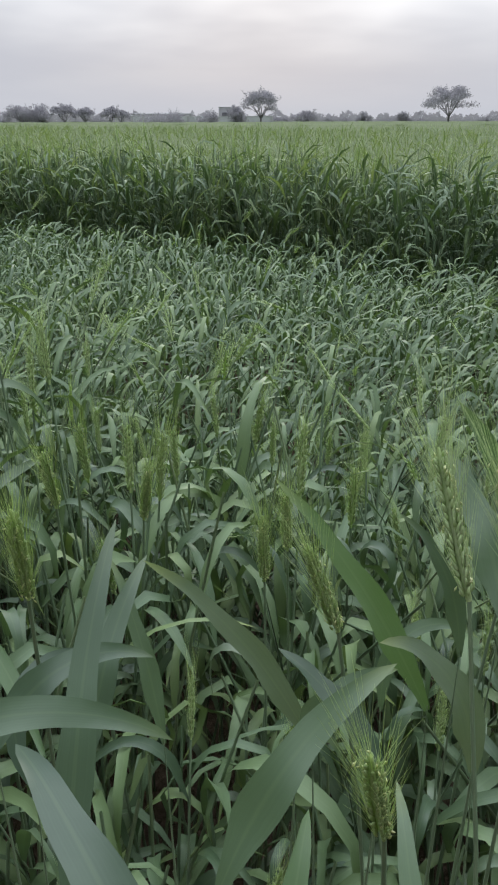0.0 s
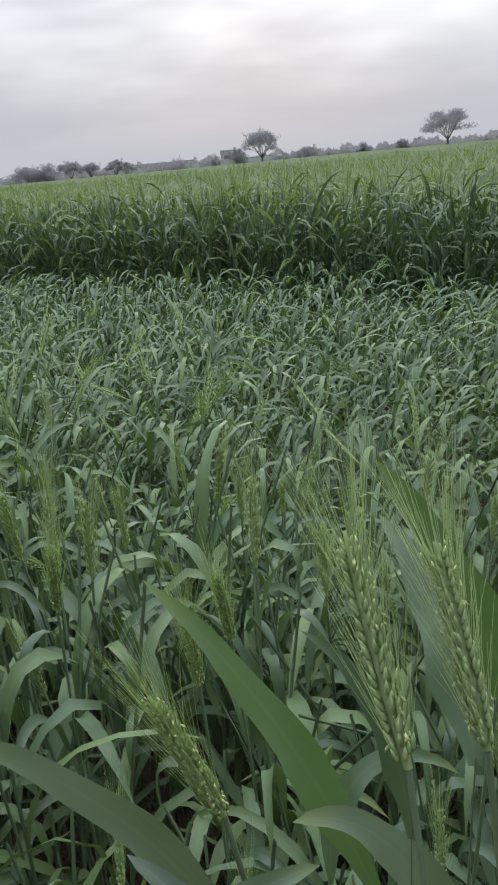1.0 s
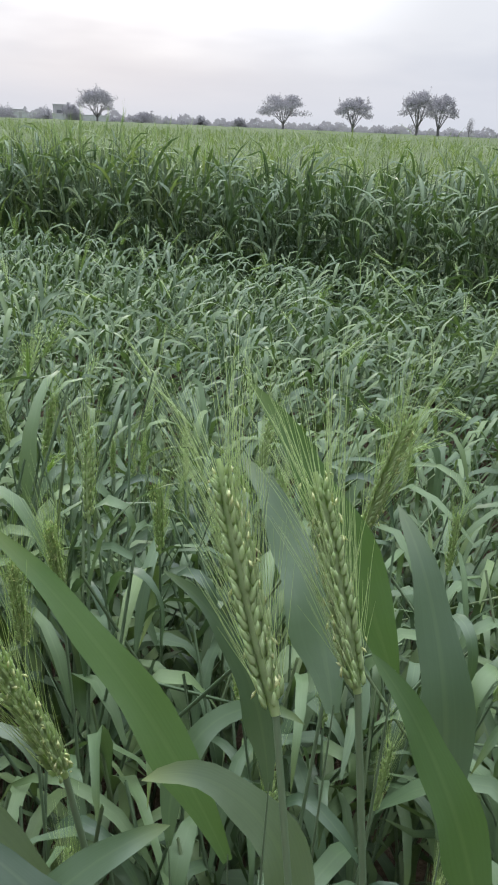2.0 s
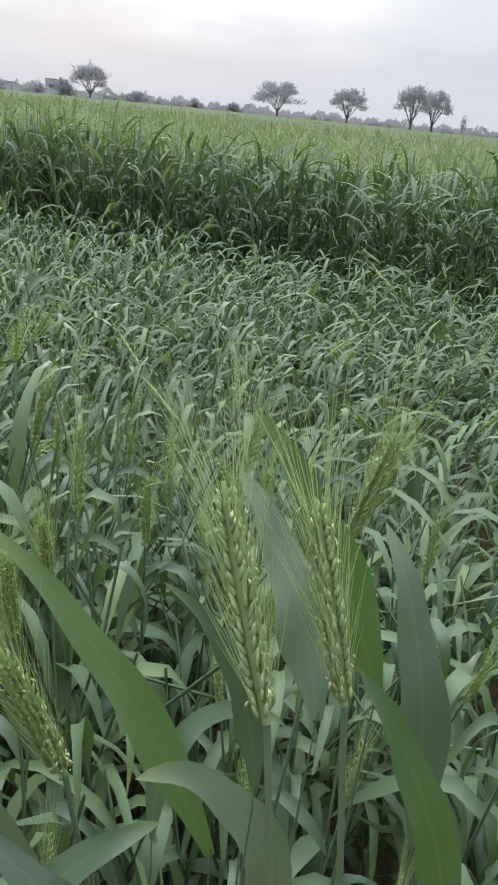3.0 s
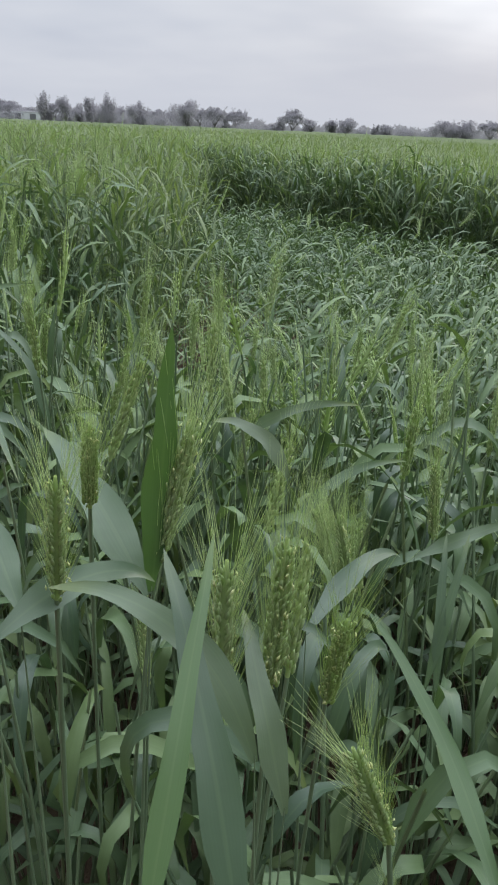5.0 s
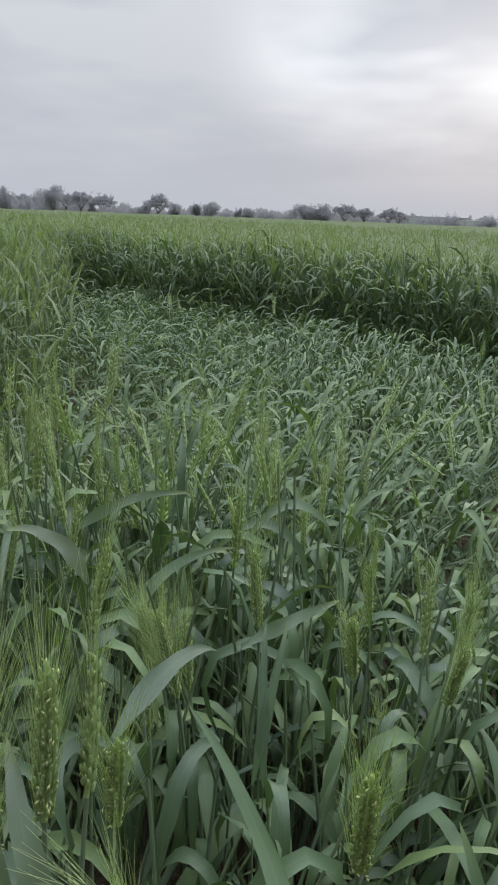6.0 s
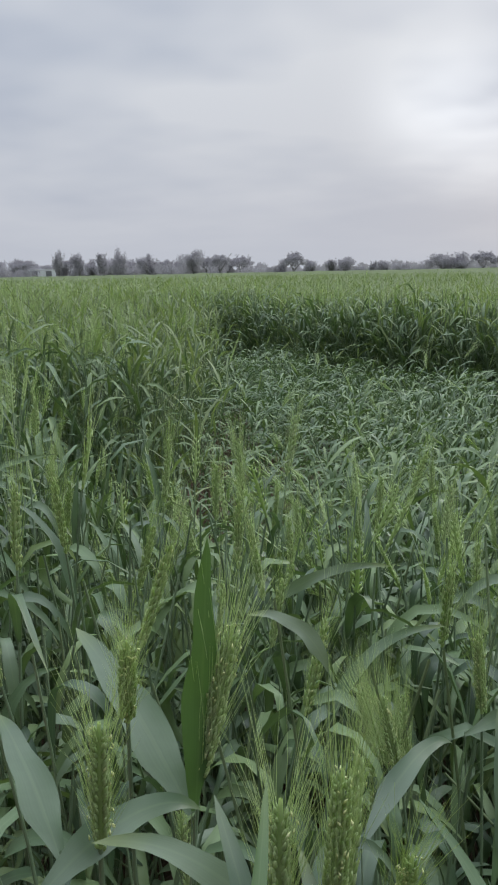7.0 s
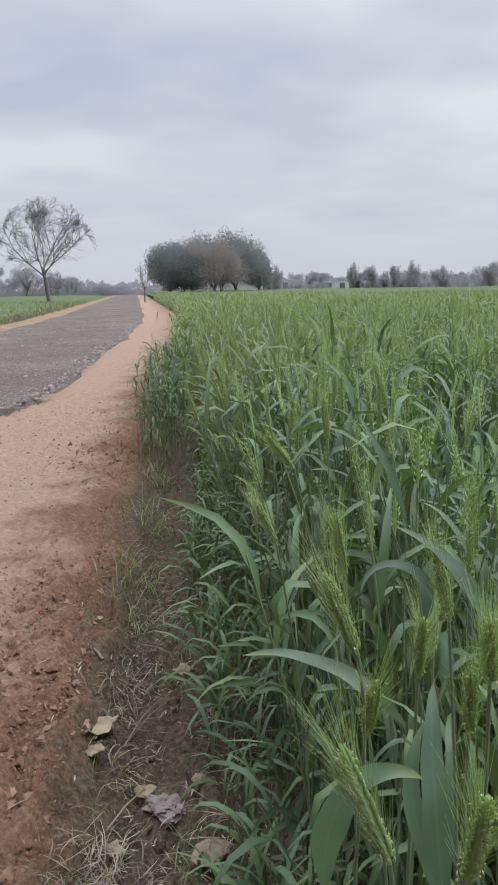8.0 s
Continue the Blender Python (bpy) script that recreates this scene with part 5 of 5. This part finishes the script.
def farmhouse(az, dist, length, height, deep, mat, label, openings=2):
    ob = new("farmhouse")
    ob.location = (dist * math.sin(radians(az)), dist * math.cos(radians(az)), 0)
    ob.rotation_euler = (0, 0, -radians(az))
    bm_part("wall", box_bm(length, deep, height), mat, ob)
    bm_part("roof", box_bm(length + 0.08, deep + 0.08, 0.14, z=height + 0.002), plaster_mat, ob, "flat concrete roof slab")
    for k in range(openings):
        x = length * ((k + 0.5) / openings - 0.5)
        bm_part("window", box_bm(0.9, 0.06, 0.9, x, -deep / 2 - 0.034, height * 0.45, 0.01), dark_mat, ob, "dark window opening")
    return tagged(ob, label, "house", "farm buildings")


farmhouse(2.33, 131, 1.97, 2.85, 4, plaster_mat, "plastered flat-roofed farmhouse behind a low wall", 1)
farmhouse(2.95, 130.4, 0.87, 2.75, 3, white_mat, "small whitewashed block at the end of a farmhouse", 0)
farmhouse(-1.9, 133, 9.2, 1.95, 4, plaster_mat, "long low farm shed behind bushes", 3)


def boundary_wall(az0, az1, dist, height):
    """A long low yard wall with pillars and a coping."""
    az, length = radians((az0 + az1) / 2), dist * radians(az1 - az0)
    ob = new("boundary_wall")
    ob.location, ob.rotation_euler = (dist * math.sin(az), dist * math.cos(az), 0), (0, 0, -az)
    bm_part("wall", box_bm(length, 0.22, height), white_mat, ob)
    bm_part("coping", box_bm(length + 0.1, 0.32, 0.07, z=height + 0.002), plaster_mat, ob)
    for k in range(6):
        bm_part("pillar", box_bm(0.36, 0.36, height + 0.16, x=length * (k / 5 - 0.5), y=-0.1), plaster_mat, ob)
    return tagged(ob, "long low pale boundary wall of a farmyard", "wall")


boundary_wall(-3.95, 5.5, 128, 1.62)
farmhouse(-42.43, 140, 4.0, 2.3, 5, plaster_mat, "low plastered building behind trees", 2)
farmhouse(-39.27, 138, 4.5, 1.9, 5, white_mat, "low pale shed at the field's far side", 2)
farmhouse(-46.36, 120, 9.0, 2.0, 5, plaster_mat, "pale wall behind the shade trees", 0)

# ---- ditch and verge: clods, straw, scraps, grass ----


def crumbs(name, label, cat, mat, s, n, r, lift, flat, seed):
    """Many small broken lumps lying on the ground, joined: each a low crooked pyramid."""
    rng = np.random.default_rng(seed)
    m = len(s)
    V0 = np.array([[1, 0, -.6], [0.1, 1, -.6], [-1, .1, -.6], [-.1, -1, -.6], [0, 0, 1], [.55, .5, .55]])
    F0 = np.array([[0, 5, 4], [0, 1, 5], [1, 4, 5], [1, 2, 4], [2, 3, 4], [3, 0, 4]])
    V = V0[None] * (1 + rng.normal(0, .3, (m, 6, 3))) * r[:, None, None] * np.array([1, 1, flat]) * rng.uniform(.6, 1.4, (m, 1, 3))
    a = rng.uniform(0, 6.28, m)
    c, k = np.cos(a)[:, None], np.sin(a)[:, None]
    V = np.stack([V[..., 0] * c - V[..., 1] * k, V[..., 0] * k + V[..., 1] * c, V[..., 2]], -1)
    V = V + np.concatenate([xy(s, n), (ground_z(s, n) + lift)[:, None]], -1)[:, None]
    F = (F0[None] + (np.arange(m) * 6)[:, None, None]).reshape(-1, 3)
    return tagged(new(name, mesh_of(name, V.reshape(-1, 3), [F], None, False, [mat])), label, cat, kind="stuff")


def clods():
    rng = np.random.default_rng(91)
    m = 17000
    s = 0.9 + 8 * rng.uniform(0, 1, m) ** 2.1
    n = np.where(rng.random(m) < .8, -0.70 - np.abs(rng.normal(0, .30, m)), rng.uniform(-2.0, -0.7, m))
    crumbs("earth_clods", "crumbled reddish clods scattered over the verge", "clods", verge_crumb_mat, s, n, np.minimum(rng.lognormal(-5.85, .6, m), 0.018), 0.003, .7, 1)
    m = 1500
    s = 1.2 + 5 * rng.uniform(0, 1, m) ** 1.8
    crumbs("earth_lumps", "larger broken lumps of red earth on the ditch bank", "clods", verge_crumb_mat, s, -0.72 - np.abs(rng.normal(0, .28, m)), np.minimum(rng.lognormal(-4.75, .45, m), 0.026), 0.003, .6, 4)
    m = 2500
    s, n = 0.9 + 5 * rng.uniform(0, 1, m) ** 1.5, rng.normal(-.5, .09, m)
    crumbs("ditch_crumbs", "dark damp crumbs of soil in the ditch", "clods", soil_mat, s, n, np.minimum(rng.lognormal(-5.4, .5, m), 0.02), 0.002, .6, 2)
    m = 11000
    s = 4 + 24 * rng.uniform(0, 1, m) ** 1.8
    n = np.where(rng.random(m) < .1, road_edge(s) - np.abs(rng.normal(0, .2, m)), road_edge(s) - rng.uniform(0, 3.4, m))
    tt = np.clip((n + 5.6) / 3.75, 0, 1)
    crumbs("road_gravel", "loose grey gravel over the worn asphalt and its broken edge", "gravel", gravel_mat, s, n, np.minimum(rng.lognormal(-4.2, .45, m), 0.036), 0.066 + 0.03 * (1 - (2 * tt - 1) ** 2), .5, 3)


clods()


def grass():
    rng = np.random.default_rng(95)
    bag = Bag()
    for cs, cn, cnt, sz in ((3.6, -.62, 90, .22), (3.2, -.60, 60, .16), (2.2, -.58, 25, .12), (1.55, -.56, 50, .13), (1.35, -.50, 60, .15), (4.4, -.6, 90, .28), (5.4, -.6, 100, .3), (6.5, -.62, 100, .3), (8, -.62, 120, .3), (2.75, -.42, 40, .12), (1.8, -.40, 40, .1), (1.7, -.62, 30, .1)):
        s, n = rng.normal(cs, .10, cnt), rng.normal(cn, .045, cnt)
        P = xy(s, n)
        b = np.concatenate([P, (ground_z(s, n) - .005)[:, None]], -1)
        bag.add(*blades(b, rng.uniform(0, 6.28, cnt), np.radians(rng.uniform(35, 88, cnt)), np.radians(rng.uniform(20, 130, cnt)), sz * rng.uniform(.35, 1.0, cnt), rng.uniform(.0015, .004, cnt), 5, .3, None, None, False))
    tagged(new("ditch_grass", bag.mesh("ditch_grass", grass_mat)), "sparse half-dry grass tufts along the ditch", "grass", kind="stuff")


grass()


def chips():
    rng = np.random.default_rng(97)
    bag = Bag()
    m = 900
    s, n = rng.uniform(1.4, 5.5, m), rng.normal(-.50, .10, m)
    P = xy(s, n)
    b = np.concatenate([P, (ground_z(s, n) + .006)[:, None]], -1)
    bag.add(*blades(b, rng.uniform(0, 6.28, m), np.radians(rng.uniform(-5, 25, m)), np.radians(rng.uniform(0, 40, m)), rng.uniform(.008, .045, m), rng.uniform(.002, .007, m), 2, .3, None, None, False))
    tagged(new("dry_leaf_bits", bag.mesh("dry_leaf_bits", straw_mat)), "dry pale bits of straw and leaf strewn in the ditch", "litter", kind="stuff")
    bag = Bag()
    m = 260
    s, n = 1.4 + 6 * rng.uniform(0, 1, m) ** 1.5, -0.72 - np.abs(rng.normal(0, .3, m))
    b = np.concatenate([xy(s, n), (ground_z(s, n) + .008)[:, None]], -1)
    bag.add(*blades(b, rng.uniform(0, 6.28, m), np.radians(rng.uniform(-3, 15, m)), np.radians(rng.uniform(0, 30, m)), rng.uniform(.02, .07, m), rng.uniform(.0015, .003, m), 3, .3, None, rng.uniform(-1, 1, m), False))
    tagged(new("verge_twigs", bag.mesh("verge_twigs", straw_mat)), "thin dry twigs strewn over the red verge", "twigs", kind="stuff")
    bag = Bag()
    for cs, cn, cnt in ((1.90, -.58, 120), (1.80, -.62, 90), (1.84, -.52, 70), (2.25, -.54, 40), (2.75, -.56, 60), (2.55, -.6, 40), (3.3, -.52, 50), (1.6, -.30, 60), (1.85, -.27, 70), (2.1, -.26, 70), (2.35, -.25, 70), (2.65, -.25, 60), (3.0, -.25, 60)):
        s, n = rng.normal(cs, .06, cnt), rng.normal(cn, .04, cnt)
        b = np.concatenate([xy(s, n), (ground_z(s, n))[:, None]], -1)
        bag.add(*blades(b, rng.uniform(0, 6.28, cnt), np.radians(rng.uniform(5, 60, cnt)), np.radians(rng.uniform(20, 110, cnt)), rng.uniform(.04, .13, cnt), rng.uniform(.0012, .0035, cnt), 5, .3, None, rng.uniform(-2.2, 2.2, cnt), False))
    tagged(new("dry_grass", bag.mesh("dry_grass", straw_mat)), "tangled dry straw-coloured grass in the ditch", "grass", kind="stuff")


chips()


def straw(s, n, turn, Ln, r, lift=0.012):
    P = xy(np.array(s), np.array(n))
    b = Bag()
    a = radians(turn)
    d = np.array([math.cos(a), math.sin(a), 0.04])
    p0 = np.array([P[0], P[1], float(ground_z(np.array(s), np.array(n))) + lift])
    b.add(*tubes([[p0, p0 + d * Ln * .5 + np.array([0, 0, Ln * .06]), p0 + d * Ln]], [[r, r * .9, r * .6]], 5))
    return tagged(new("straw", b.mesh("straw", straw_mat)), "dry pale stalk lying in the ditch", "straw", "dry stalks in the ditch")


def scrap(s, n, turn, w, h, mat, label, seed):
    rng = np.random.default_rng(seed)
    P = xy(np.array(s), np.array(n))
    bm = bmesh.new()
    bmesh.ops.create_grid(bm, x_segments=6, y_segments=6, size=0.5)
    for v in bm.verts:
        q = 1 + 0.25 * math.sin(3 * v.co.x * 4 + seed) * (abs(v.co.y) > .3)
        v.co = Vector((v.co.x * w * q, v.co.y * h, 0.18 * min(w, h) * rng.uniform(-.5, .5) + .25 * h * abs(v.co.x)))
    bmesh.ops.solidify(bm, geom=bm.faces[:], thickness=0.0015)
    me = bpy.data.meshes.new("scrap"); bm.to_mesh(me); bm.free(); me.materials.append(mat)
    ob = new("scrap", me)
    ob.location = (P[0], P[1], float(ground_z(np.array(s), np.array(n))) + 0.012)
    ob.rotation_euler = (0, 0, radians(turn))
    return tagged(ob, label, "litter", "litter in the ditch")


def stone(s, n, size, seed, label="pale flat stone lying in the ditch"):
    rng = np.random.default_rng(seed)
    P = xy(np.array(s), np.array(n))
    bm = bmesh.new()
    bmesh.ops.create_icosphere(bm, subdivisions=2, radius=1)
    for v in bm.verts:
        k = 1 + 0.22 * noise.noise(v.co * 1.6 + Vector((seed, 0, 0)))
        v.co = Vector((v.co.x * size[0] * k, v.co.y * size[1] * k, v.co.z * size[2] * k))
    me = bpy.data.meshes.new("stone"); bm.to_mesh(me); bm.free(); me.materials.append(stone_mat)
    ob = new("stone", me)
    ob.location = (P[0], P[1], float(ground_z(np.array(s), np.array(n))) + size[2] * .4)
    ob.rotation_euler = (0, 0, rng.uniform(0, 6))
    return tagged(ob, label, "stone", "stones in the ditch")


def crumpled_bag(s, n, size, seed):
    P = xy(np.array(s), np.array(n))
    bm = bmesh.new()
    bmesh.ops.create_icosphere(bm, subdivisions=4, radius=1)
    for v in bm.verts:
        p = v.co.copy()
        k = 1 + 0.6 * noise.noise(p * 2.2 + Vector((seed, 0, 0))) + 0.42 * abs(noise.noise(p * 6.5 + Vector((0, seed, 0)))) + 0.22 * abs(noise.noise(p * 14 + Vector((seed, 0, 2))))
        v.co = Vector((p.x * size * k, p.y * size * 0.8 * k, max(p.z, -0.3) * size * 0.34 * k))
    me = bpy.data.meshes.new("crumpled_bag"); bm.to_mesh(me); bm.free(); me.materials.append(bag_mat)
    ob = new("crumpled_bag", me)
    ob.location = (P[0], P[1], float(ground_z(np.array(s), np.array(n))) + size * 0.12)
    return tagged(ob, "dirty pinkish crumpled plastic bag lying in the ditch", "litter", "litter in the ditch")


scrap(2.39, -.64, 35, .080, .085, paper_mat, "crumpled tan paper scrap lying in the ditch", 3)
scrap(2.27, -.635, 5, .04, .055, paper_mat, "torn strip of tan paper in the ditch", 4)
scrap(2.19, -.50, 60, .06, .05, paper_mat, "folded tan wrapper beside a crumpled bag", 5)
scrap(3.05, -.71, 60, .016, .03, paper_mat, "small white scrap on the ditch bank", 6)
scrap(2.75, -.40, 20, .05, .06, paper_mat, "pale scrap half under the wheat blades", 7)
scrap(1.95, -.56, 80, .03, .045, paper_mat, "small tan scrap among dry grass", 8)
crumpled_bag(2.11, -.44, .05, 4)
stone(1.84, -.335, (.048, .038, .013), 2)
stone(2.13, -.36, (.02, .017, .01), 5)
straw(2.36, -.57, 118, .26, .0026)
straw(2.40, -.56, 110, .24, .002)
straw(2.76, -.67, 165, .085, .006)
straw(4.9, -1.02, 95, .10, .005)
straw(2.0, -.58, 110, .16, .0035)
straw(2.55, -.66, 130, .1, .003)
straw(3.9, -.72, 50, .12, .0035)
straw(1.7, -.52, 20, .14, .002)
straw(3.05, -.55, 5, .15, .002)
straw(3.0, -.9, 30, .12, .002)
